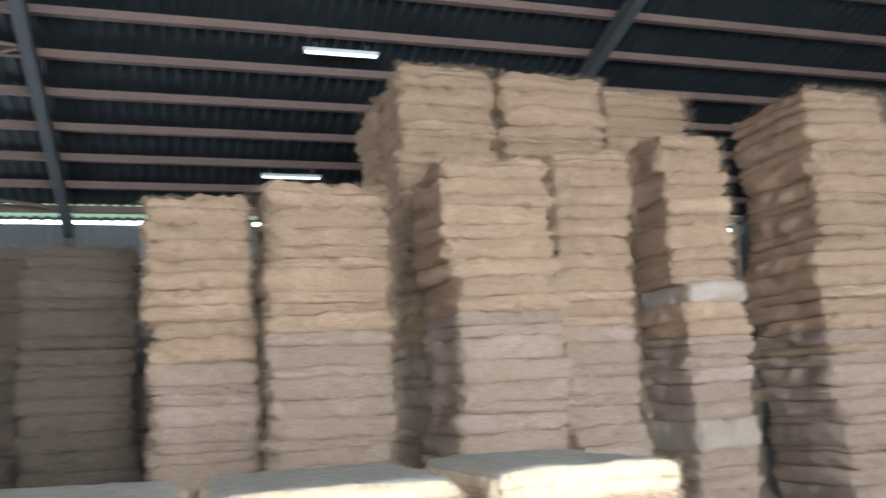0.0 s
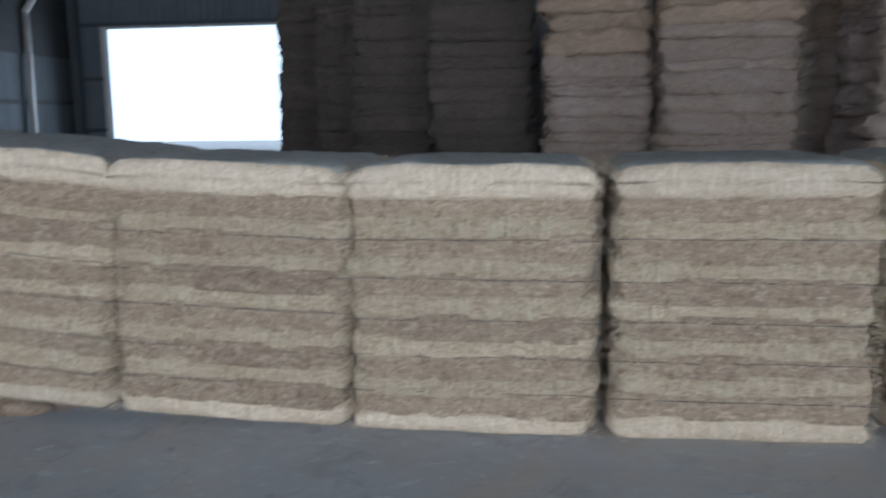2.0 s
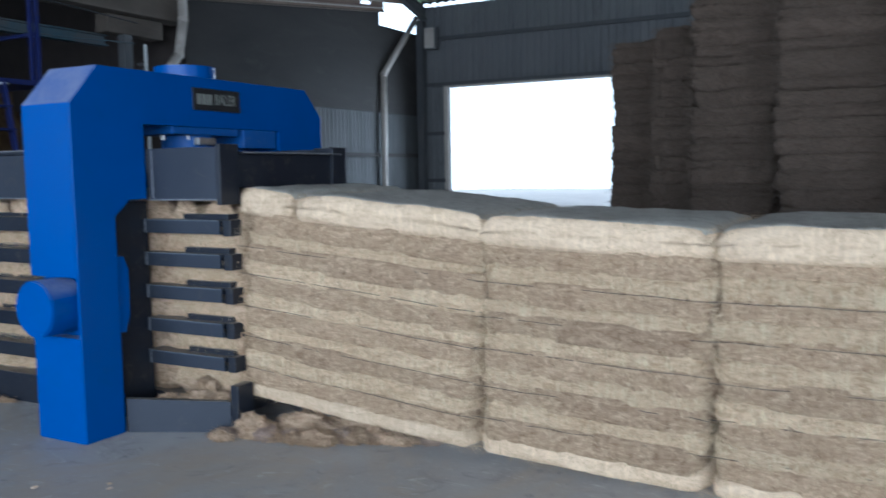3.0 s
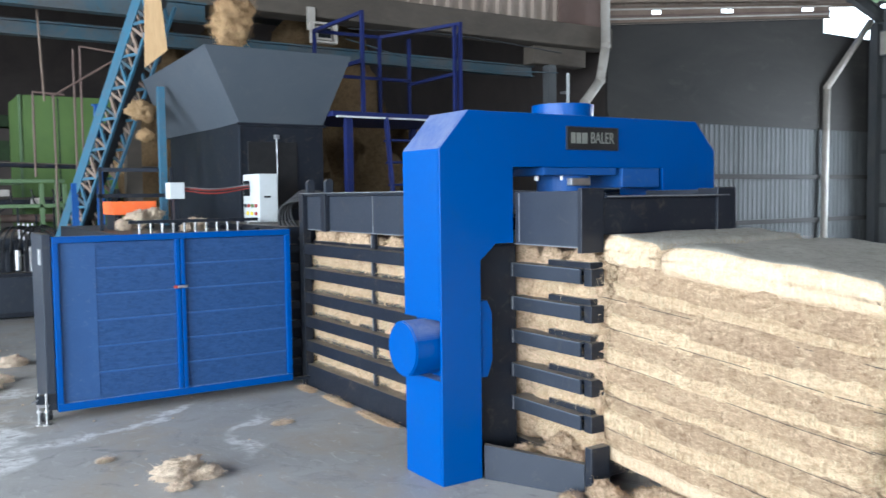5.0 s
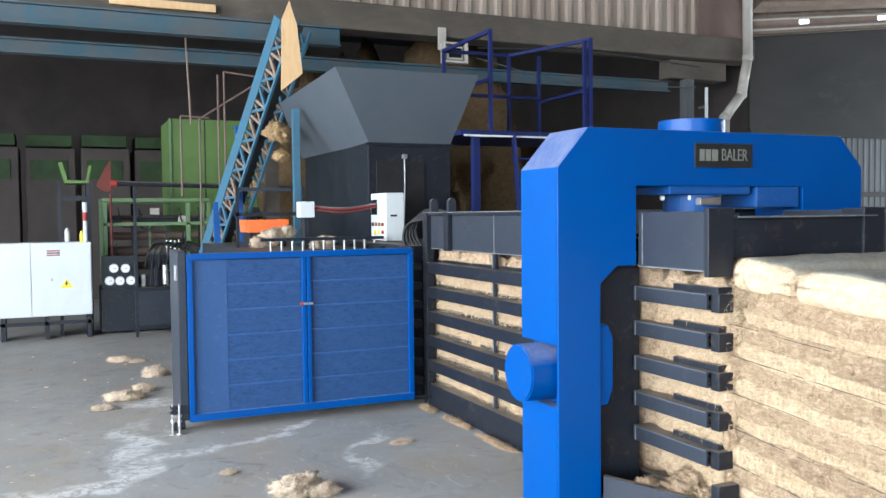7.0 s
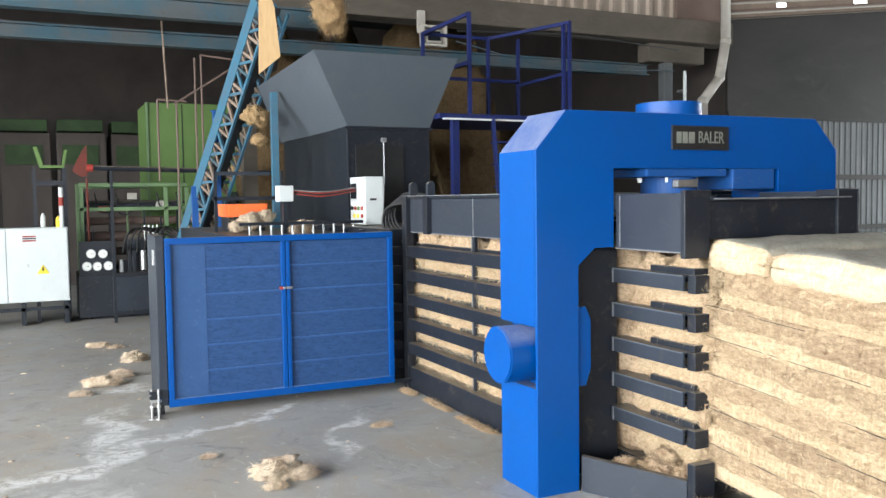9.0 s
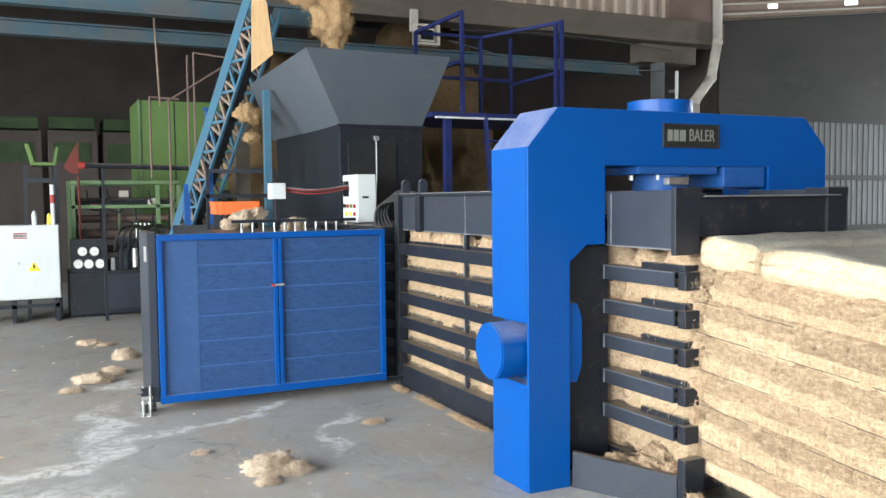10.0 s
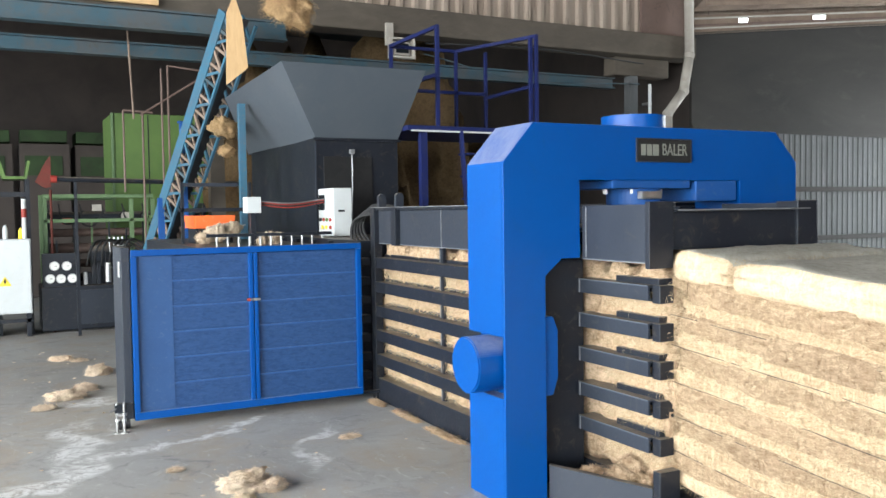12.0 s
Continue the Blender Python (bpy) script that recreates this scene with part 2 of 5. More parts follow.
M_ROOF = surface("roof_sheet", (0.018, 0.024, 0.027), (0.03, 0.036, 0.039), 0.8, 0.5, 0.25, bumpy=0.1, dirt=(0.012, 0.014, 0.014), dirt_amount=0.6, spec=0.2)
M_TRANSLUCENT = surface("green_grp_sheet", (0.50, 0.62, 0.45), (0.42, 0.53, 0.38), 2.0, 0.5)
_tr = M_TRANSLUCENT.node_tree
_tl, _mx = _tr.nodes.new("ShaderNodeBsdfTranslucent"), _tr.nodes.new("ShaderNodeMixShader")
_tl.inputs[0].default_value, _mx.inputs[0].default_value = (0.62, 0.74, 0.55, 1), 0.7
_tr.links.new(_tr.nodes["Principled BSDF"].outputs[0], _mx.inputs[1])
_tr.links.new(_tl.outputs[0], _mx.inputs[2])
_tr.links.new(_mx.outputs[0], _tr.nodes["Material Output"].inputs[0])
M_DARKSHEET = surface("dark_wall_sheet", (0.050, 0.047, 0.044), (0.033, 0.032, 0.031), 0.5, 0.7, 0.0, bumpy=0.1, dirt=(0.07, 0.066, 0.06), dirt_amount=0.5, stretch=(0.5, 1, 1.4), spec=0.06)
M_WALL_NORTH = surface("north_wall_sheet", (0.08, 0.083, 0.083), (0.052, 0.054, 0.054), 0.9, 0.6, 0.0, bumpy=0.1, dirt=(0.13, 0.13, 0.125), dirt_amount=0.6, stretch=(3, 1, 0.3), spec=0.12)
M_WALL = surface("wall_sheet", (0.135, 0.14, 0.142), (0.10, 0.105, 0.11), 0.9, 0.6, 0.1, bumpy=0.1, dirt=(0.06, 0.06, 0.06), dirt_amount=0.6, stretch=(1, 1, 0.4))
M_CLAD = surface("rusty_cladding", (0.36, 0.30, 0.25), (0.25, 0.195, 0.155), 1.1, 0.65, 0.0, bumpy=0.15, dirt=(0.07, 0.045, 0.034), dirt_amount=0.8, stretch=(2, 1, 0.25), spec=0.15)
M_HEADER = surface("header_concrete", (0.115, 0.098, 0.08), (0.07, 0.06, 0.05), 1.3, 0.85, bumpy=0.25, dirt=(0.13, 0.11, 0.09), dirt_amount=0.6, stretch=(0.6, 1, 1.6), spec=0.1)
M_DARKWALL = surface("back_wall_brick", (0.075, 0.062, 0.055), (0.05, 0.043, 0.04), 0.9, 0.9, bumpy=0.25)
M_OUT = surface("yard_gravel", (0.55, 0.52, 0.47), (0.45, 0.43, 0.39), 0.6, 0.95, bumpy=0.4)
M_YELLOW = surface("yellow_label", (0.8, 0.62, 0.05), (0.75, 0.57, 0.05), 4, 0.5)
M_INK = surface("black_ink", (0.012, 0.012, 0.013), (0.02, 0.02, 0.02), 8, 0.4)
M_SIGNLETTER = surface("sign_letter", (0.24, 0.25, 0.22), (0.2, 0.21, 0.19), 12, 0.4, 0.4)
M_SCREEN = surface("dark_screen", (0.008, 0.01, 0.012), (0.012, 0.014, 0.016), 6, 0.5, spec=0.05)
M_GAUGE = surface("gauge_face", (0.75, 0.75, 0.72), (0.65, 0.65, 0.62), 9, 0.25)


def floor_material():
    m, t, b = nodes_of("worn_concrete")
    v = world_coords(t)
    big, mid, fine = grain(t, v, 0.55, 6, 0.62, 0.8), grain(t, v, 3.1, 8, 0.68, 1.0), grain(t, v, 45, 5, 0.6)
    c = mixer(t, ramp(t, big, 0.33, 0.68), (0.27, 0.262, 0.25), (0.36, 0.352, 0.338))
    c = mixer(t, ramp(t, mid, 0.55, 0.78), c, (0.20, 0.192, 0.18))
    c = mixer(t, ramp(t, fine, 0.58, 0.8), c, (0.42, 0.405, 0.38))
    # brown fibre dust trodden into the concrete, and darker damp patches
    dusty = grain(t, v, 0.9, 9, 0.72, 1.4)
    c = mixer(t, ramp(t, dusty, 0.46, 0.68), c, (0.335, 0.285, 0.225))
    damp = grain(t, world_coords(t, (1.0, 1.0, 1.0)), 1.9, 9, 0.74, 2.2)
    c = mixer(t, ramp(t, damp, 0.58, 0.70), c, (0.175, 0.172, 0.168))
    scuff = grain(t, world_coords(t, (2.2, 0.9, 1.0)), 2.6, 9, 0.8, 2.6)
    c = mixer(t, ramp(t, scuff, 0.57, 0.68), c, (0.47, 0.46, 0.44))
    # spilled lime in torn streaks
    pos = t.nodes.new("ShaderNodeNewGeometry").outputs["Position"]
    warp = t.nodes.new("ShaderNodeTexNoise")
    warp.inputs["Scale"].default_value, warp.inputs["Detail"].default_value = 1.7, 6
    t.links.new(pos, warp.inputs["Vector"])
    sep = t.nodes.new("ShaderNodeVectorMath")
    sep.operation = "MULTIPLY_ADD"
    sep.inputs[1].default_value, sep.inputs[2].default_value = (1.3, 1.3, 0), (-0.65, -0.65, 0)
    t.links.new(warp.outputs[1], sep.inputs[0])
    add = t.nodes.new("ShaderNodeVectorMath")
    t.links.new(pos, add.inputs[0])
    t.links.new(sep.outputs[0], add.inputs[1])
    total = None
    for cx, cy, ang, length, width in ((-0.35, 6.05, 0.62, 0.95, 0.20), (-0.1, 6.9, 1.35, 0.75, 0.17), (0.55, 6.55, 0.35, 0.8, 0.06), (1.15, 6.75, 0.5, 0.42, 0.1), (-0.9, 5.1, 0.5, 0.9, 0.3), (0.15, 8.3, 0.2, 0.5, 0.12), (1.55, 6.2, 0.9, 0.3, 0.1), (1.3, 5.6, 1.2, 0.35, 0.12), (0.3, 3.9, 0.3, 0.7, 0.16)):
        mp = t.nodes.new("ShaderNodeMapping")
        mp.vector_type = "TEXTURE"
        mp.inputs["Location"].default_value = (cx, cy, 0)
        mp.inputs["Rotation"].default_value = (0, 0, ang)
        mp.inputs["Scale"].default_value = (length, width, 1)
        t.links.new(add.outputs[0], mp.inputs[0])
        ln = t.nodes.new("ShaderNodeVectorMath")
        ln.operation = "LENGTH"
        t.links.new(mp.outputs[0], ln.inputs[0])
        f = t.nodes.new("ShaderNodeMapRange")
        f.inputs[1].default_value, f.inputs[2].default_value = 1.15, 0.55
        t.links.new(ln.outputs["Value"], f.inputs[0])
        if total is None:
            total = f.outputs[0]
        else:
            mx = t.nodes.new("ShaderNodeMath")
            mx.operation = "MAXIMUM"
            t.links.new(total, mx.inputs[0])
            t.links.new(f.outputs[0], mx.inputs[1])
            total = mx.outputs[0]
    torn = t.nodes.new("ShaderNodeMath")
    torn.operation = "MULTIPLY"
    t.links.new(total, torn.inputs[0])
    t.links.new(ramp(t, grain(t, v, 7.0, 8, 0.75, 1.5), 0.40, 0.56), torn.inputs[1])
    fade = t.nodes.new("ShaderNodeMath")
    fade.operation = "MULTIPLY"
    fade.inputs[1].default_value = 0.85
    t.links.new(torn.outputs[0], fade.inputs[0])
    c = mixer(t, fade.outputs[0], c, (0.68, 0.68, 0.67))
    t.links.new(c, b.inputs["Base Color"])
    rr = t.nodes.new("ShaderNodeMapRange")
    rr.inputs[3].default_value, rr.inputs[4].default_value = 0.45, 0.8
    t.links.new(mid, rr.inputs[0])
    t.links.new(rr.outputs[0], b.inputs["Roughness"])
    bump(t, b, fine, 0.25, 0.006)
    return m


M_FLOOR = floor_material()


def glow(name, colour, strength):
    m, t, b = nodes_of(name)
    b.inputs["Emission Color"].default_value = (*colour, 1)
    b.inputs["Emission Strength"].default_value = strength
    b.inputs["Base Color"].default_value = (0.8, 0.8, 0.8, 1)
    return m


M_RIB = surface("blue_rib_paint", (0.03, 0.09, 0.24), (0.02, 0.07, 0.2), 6.0, 0.5, dirt=(0.16, 0.18, 0.24))
M_SKY_GLOW = glow("white_sky_glow", (0.94, 1.0, 1.0), 3.2)
M_TUBE = glow("lit_tube", (0.9, 0.97, 1.0), 1.6)


# ---- mesh helpers ----
def link_mesh(name, bm, mat, smooth=False):
    me = bpy.data.meshes.new(name)
    if smooth:
        for f in bm.faces:
            f.smooth = True
    bm.to_mesh(me)
    bm.free()
    me.materials.append(mat)
    return me


def part(name, bm, mat, parent, label="", smooth=False):
    ob = new(name, link_mesh(name, bm, mat, smooth))
    ob.parent = parent
    if label:
        ob["label"] = label
    return ob


def structure(name, bm, mat, label, category):
    return tagged(new(name, link_mesh(name, bm, mat)), label, category, kind="structure")


def thing(name, label, category, m=None, group=""):
    ob = new(name)
    ob.empty_display_size = 0.2
    if m is not None:
        ob.matrix_basis = m
    return tagged(ob, label, category, group)


def box(bm, x0, x1, y0, y1, z0, z1, bevel=0.0):
    r = bmesh.ops.create_cube(bm, size=1.0, matrix=Matrix.Translation(((x0 + x1) / 2, (y0 + y1) / 2, (z0 + z1) / 2)) @ Matrix.Diagonal((x1 - x0, y1 - y0, z1 - z0, 1)))
    if bevel:
        edges = list({e for v in r["verts"] for e in v.link_edges})
        bmesh.ops.bevel(bm, geom=edges, offset=bevel, segments=2, affect="EDGES", profile=0.6)
    return bm


def boxed(*args, bevel=0.0):
    return box(bmesh.new(), *args, bevel=bevel)


def tube(bm, a, b, r, seg=10, r2=None):
    a, b = Vector(a), Vector(b)
    d = b - a
    m = Matrix.Translation((a + b) / 2) @ d.to_track_quat("Z", "Y").to_matrix().to_4x4()
    bmesh.ops.create_cone(bm, cap_ends=True, segments=seg, radius1=r, radius2=r if r2 is None else r2, depth=d.length, matrix=m)
    return bm


def beam(bm, a, b, w, h):
    """A square bar from a to b."""
    a, b = Vector(a), Vector(b)
    d = b - a
    m = Matrix.Translation((a + b) / 2) @ d.to_track_quat("Z", "Y").to_matrix().to_4x4() @ Matrix.Diagonal((w, h, d.length, 1))
    bmesh.ops.create_cube(bm, size=1.0, matrix=m)
    return bm


def prism(bm, outline, y0, y1, bevel=0.0):
    """An outline of (x, z) drawn out along y."""
    f = bm.faces.new([bm.verts.new((x, y0, z)) for x, z in outline])
    r = bmesh.ops.extrude_face_region(bm, geom=[f])
    vs = [g for g in r["geom"] if isinstance(g, bmesh.types.BMVert)]
    bmesh.ops.translate(bm, verts=vs, vec=(0, y1 - y0, 0))
    bmesh.ops.recalc_face_normals(bm, faces=bm.faces)
    if bevel:
        bmesh.ops.bevel(bm, geom=list(bm.edges), offset=bevel, segments=2, affect="EDGES", profile=0.6)
    return bm


def pipe_run(bm, pts, r, seg=12):
    for a, b in zip(pts, pts[1:]):
        tube(bm, a, b, r, seg)
    for p in pts[1:-1]:
        bmesh.ops.create_uvsphere(bm, u_segments=seg, v_segments=8, radius=r * 1.04, matrix=Matrix.Translation(p))
    return bm


def hose(name, pts, r, mat, parent):
    cu = bpy.data.curves.new(name, "CURVE")
    cu.dimensions, cu.bevel_depth, cu.bevel_resolution = "3D", r, 2
    sp = cu.splines.new("BEZIER")
    sp.bezier_points.add(len(pts) - 1)
    for bp, p in zip(sp.bezier_points, pts):
        bp.co = p
        bp.handle_left_type = bp.handle_right_type = "AUTO"
    cu.materials.append(mat)
    ob = new(name, cu)
    ob.parent = parent
    return ob


def corrugated(bm, u0, u1, z0, z1, place, pitch=0.2, depth=0.03, thick=0.006):
    """A trapezoid-ribbed sheet from u0 to u1; place(u, w, z) puts it in the hall, w across its face."""
    us = []
    u = u0
    while u < u1 - 1e-6:
        for k, w in ((0.0, 0.0), (0.5, 0.0), (0.62, 1.0), (0.88, 1.0)):
            if u + k * pitch < u1:
                us.append((u + k * pitch, w * depth))
        u += pitch
    us.append((u1, 0.0))
    for off in (0.0, -thick):
        low = [bm.verts.new(place(a, w + off, z0)) for a, w in us]
        high = [bm.verts.new(place(a, w + off, z1)) for a, w in us]
        for i in range(len(us) - 1):
            bm.faces.new((low[i], low[i + 1], high[i + 1], high[i]))
    return bm


# ---- the hall ----
XE, XW, YN, YS = 20.0, -10.0, 12.2, -16.0
EAVE, PITCH, RIDGE_X = 6.05, 0.28, 5.0


def roof_z(x):
    return EAVE + PITCH * ((XE - x) if x > RIDGE_X else (XE - RIDGE_X) - (RIDGE_X - x))


def build_hall():
    structure("floor", boxed(XW - 4, XE, YS, 24, -0.25, 0.0), M_FLOOR, "worn grey concrete floor with pale lime streaks and dust", "floor")
    g = bmesh.new()
    bmesh.ops.create_grid(g, x_segments=1, y_segments=1, size=600, matrix=Matrix.Translation((0, 0, -0.27)))
    structure("ground", g, M_OUT, "pale sunlit gravel yard outside the hall", "ground")
    # east wall with its gateway
    D0, D1, DZ = 5.4, 11.25, 3.85
    w = bmesh.new()
    for y0, y1, z0, z1 in ((YS, D0, 0, 6.10), (D0, D1, DZ, 6.10), (D1, YN, 0, 6.10)):
        corrugated(w, y0, y1, z0, z1, lambda u, q, z: (XE - q, u, z), 0.2, 0.03)
    east = structure("wall_east", w, M_WALL, "dim grey corrugated sheet wall with a wide gateway", "wall")
    for z in (1.3, 2.6, 3.95, 5.2):
        for y0, y1 in ((YS, D0 - 0.1), (D1 + 0.1, YN)) if z < DZ else ((YS, YN),):
            part("girt", boxed(XE - 0.13, XE - 0.04, y0, y1, z - 0.05, z + 0.05), M_RAFTER, east)
    d = bmesh.new()
    box(d, XE - 0.12, XE + 0.06, D1, D1 + 0.12, 0, DZ + 0.1)
    box(d, XE - 0.12, XE + 0.06, D0 - 0.12, D0, 0, DZ + 0.1)
    box(d, XE - 0.12, XE + 0.06, D0, D1, DZ, DZ + 0.1)
    structure("door_1", d, M_PVC, "pale steel frame of the open gateway", "door frame")
    # north wall beyond the baler
    n = bmesh.new()
    corrugated(n, 11.0, XE, 0.0, 3.15, lambda u, q, z: (u, YN - q + 0.03, z), 0.16, 0.012)
    north = structure("wall_north", n, M_WALL_NORTH, "grey ribbed sheet wall under darker boarding", "wall")
    part("boarding", prism(bmesh.new(), [(11.0, 3.15), (17.9, 3.15), (17.9, 5.72), (11.0, 4.94)], YN - 0.02, YN + 0.04), M_DARKSHEET, north)
    part("boarding", boxed(17.9, XE, YN - 0.02, YN + 0.04, 3.15, 5.35), M_DARKSHEET, north)
    for z in (1.0, 2.0, 3.15):
        part("girt", boxed(11.0, XE - 0.02, YN - 0.05, YN - 0.02, z - 0.05, z + 0.05), M_DARKSHEET, north)
    u = bmesh.new()
    corrugated(u, -12, 10.75, 4.75, 10.6, lambda a, q, z: (a, YN - q + 0.05, z), 0.26, 0.05)
    up = structure("wall_upper", u, M_CLAD, "brown corrugated cladding above the wide passage", "wall")
    part("gable_board", prism(bmesh.new(), [(10.75, 5.13), (XE, 6.22), (XE, 7.2), (10.75, 7.2)], YN + 0.10, YN + 0.13), M_CLAD, up)
    part("end_plate", boxed(9.75, 10.8, YN - 0.1, YN - 0.04, 4.75, 10.0), M_PURLIN, up)
    u2 = bmesh.new()
    corrugated(u2, 10.75, XE, 6.55, 10.4, lambda a, q, z: (a, YN - q + 0.2, z), 0.26, 0.05)
    part("gable_cladding", u2, M_CLAD, up)
    h = bmesh.new()
    box(h, -12, 10.9, YN - 0.25, YN + 0.2, 4.35, 4.75, bevel=0.02)
    structure("lintel_beam", h, M_HEADER, "dusty brown header beam over the passage", "beam")
    structure("pillar", boxed(9.52, 9.70, YN - 0.05, YN + 0.12, 0, 4.015, bevel=0.01), M_WALL, "grey steel column under the header beam", "column")
    structure("beam_seat", boxed(9.2, 10.45, YN - 0.02, YN + 0.3, 4.02, 4.345, bevel=0.03), M_HEADER, "grey concrete seat under the end of the header", "beam")
    sf = bmesh.new()
    lowq, highq = ((10.9, YN - 0.12, 5.14), (XE - 0.05, YN - 0.12, 6.2)), ((10.9, 8.6, 6.75), (XE - 0.05, 8.6, 6.9))
    for k in range(9):
        f = k / 9
        a0, a1 = (Vector(lowq[0]).lerp(Vector(highq[0]), f), Vector(lowq[1]).lerp(Vector(highq[1]), f))
        c0, c1 = (Vector(lowq[0]).lerp(Vector(highq[0]), f + 0.09), Vector(lowq[1]).lerp(Vector(highq[1]), f + 0.09))
        up = Vector((0, 0, 0.05 if k % 2 else 0.11))
        vs = [sf.verts.new(p) for p in (a0 + up, a1 + up, c1 + up, c0 + up)]
        sf.faces.new(vs)
        beam(sf, a0, a1, 0.05, 0.08)
    soff = structure("soffit", sf, M_SOFFIT, "brown ribbed lining where the roof meets the wall", "soffit")
    def line(x):
        return 5.13 + (x - 10.9) * 0.118

    xs = [10.9, 12.05, 12.32, 14.1, 14.5, 16.85, 17.3, 17.9]
    for xa, xb in zip(xs[0::2], xs[1::2]):
        part("fascia", prism(bmesh.new(), [(xa, line(xa) - 0.14), (xb, line(xb) - 0.14), (xb, line(xb)), (xa, line(xa))], YN - 0.16, YN - 0.13), M_SOFFIT, soff)
    part("fascia", prism(bmesh.new(), [(10.9, line(10.9) - 0.30), (17.9, line(17.9) - 0.30), (17.9, line(17.9) - 0.14), (10.9, line(10.9) - 0.14)], YN - 0.165, YN - 0.135), M_SOFFIT, soff)
    # Pale battens, with darker strips that draw the shadow lines between them.
    for dz, mat in ((-0.02, M_PVC), (-0.145, M_PURLIN), (-0.20, M_PVC), (-0.285, M_HEADER)):
        part("batten_shadow_strip", beam(bmesh.new(), (10.9, YN - 0.19, line(10.9) + dz), (17.9, YN - 0.19, line(17.9) + dz), 0.03, 0.028), mat, soff)
    # Emissive sheet far outside, added so the openings read overexposed white.
    hz = bmesh.new()
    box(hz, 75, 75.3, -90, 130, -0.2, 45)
    structure("backdrop", hz, M_SKY_GLOW, "glowing white backdrop for the overexposed sky beyond the yard", "backdrop")
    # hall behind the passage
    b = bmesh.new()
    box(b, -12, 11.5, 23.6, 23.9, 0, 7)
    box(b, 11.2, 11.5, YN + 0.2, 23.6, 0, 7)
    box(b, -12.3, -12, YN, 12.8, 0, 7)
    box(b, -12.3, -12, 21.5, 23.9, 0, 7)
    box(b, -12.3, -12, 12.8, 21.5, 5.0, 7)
    structure("wall_back", b, M_DARKWALL, "dark brown wall of the hall behind", "wall")
    structure("ceiling_back", boxed(-12, 11.5, YN + 0.2, 23.9, 6.6, 6.8), M_ROOF, "dark sheet ceiling of the hall behind", "ceiling")
    # south and west walls, out of view; west gateway lets light in, south opening added for fill
    s = bmesh.new()
    box(s, XW, -7.5, YS - 0.2, YS, 0, 6)
    box(s, 2.5, XE, YS - 0.2, YS, 0, 10.5)
    box(s, XW, 2.5, YS - 0.2, YS, 5.6, 10.5)
    structure("wall_south", s, M_WALL, "unseen grey sheet wall with an added opening", "wall")
    ws = bmesh.new()
    box(ws, XW - 0.2, XW, YS, -11, 0, 6.2)
    box(ws, XW - 0.2, XW, 9, YN, 0, 6.2)
    box(ws, XW - 0.2, XW, -11, 9, 5.8, 6.4)
    structure("wall_west", ws, M_WALL, "grey sheet wall with a very wide gateway", "wall")
    # roof
    r = bmesh.new()
    corrugated(r, YS - 0.3, YN + 0.2, RIDGE_X, XE - 0.62, lambda a, q, x: (x, a, roof_z(x) + 0.22 - q), 0.25, 0.035)
    corrugated(r, YS - 0.3, YN + 0.2, XW - 0.6, RIDGE_X, lambda a, q, x: (x, a, roof_z(x) + 0.22 - q), 0.25, 0.035)
    corrugated(r, YS - 0.3, YN + 0.2, XE - 0.03, XE + 0.14, lambda a, q, x: (x, a, roof_z(x) + 0.22 - q), 0.25, 0.035)
    x = XE - 0.63
    purl = bmesh.new()
    while x > XW + 0.3:
        z = roof_z(x)
        box(purl, x - 0.035, x + 0.035, YS, YN - 0.05, z, z + 0.17)
        box(purl, x - 0.10, x - 0.035, YS, YN - 0.05, z, z + 0.02)
        x -= 1.07
    roof = structure("ceiling", r, M_ROOF, "dark ribbed metal roof seen from below", "ceiling")
    part("purlins", purl, M_PURLIN, roof, "brown primed steel purlins")
    for y in (2.05, -8.0, 12.0):
        raf = bmesh.new()
        for xa, xb in ((XE - 0.05, RIDGE_X), (RIDGE_X, XW)):
            a, e = Vector((xa, y, roof_z(xa) - 0.16)), Vector((xb, y, roof_z(xb) - 0.16))
            beam(raf, a, e, 0.10, 0.26)
            for off in (-0.13, 0.13):
                beam(raf, a + Vector((0, 0, off)), e + Vector((0, 0, off)), 0.2, 0.02)
        rafter = structure("rafter", raf, M_RAFTER, "dark steel rafter under the roof sheets", "rafter")
        part("post", boxed(XE - 0.35, XE - 0.14, y - 0.1, y + 0.1, 0, 5.7), M_RAFTER, rafter)
    braces = bmesh.new()
    for (xa, ya), (xb, yb) in (((13.6, 2.1), (12.4, 9.5)), ((13.6, 2.1), (17.0, 9.5)), ((18.9, 2.4), (17.2, 8.5))):
        tube(braces, (xa, ya, roof_z(xa) - 0.1), (xb, yb, roof_z(xb) - 0.1), 0.035, 8)
    structure("roof_brace", braces, M_PURLIN, "thin diagonal steel roof bracing", "brace")
    structure("translucent_strip", corrugated(bmesh.new(), YS - 0.3, YN + 0.2, XE - 0.66, XE, lambda a, q, x: (x, a, roof_z(x) + 0.226 - q), 0.25, 0.035), M_TRANSLUCENT, "pale green translucent sheet along the eaves", "roof light")


build_hall()


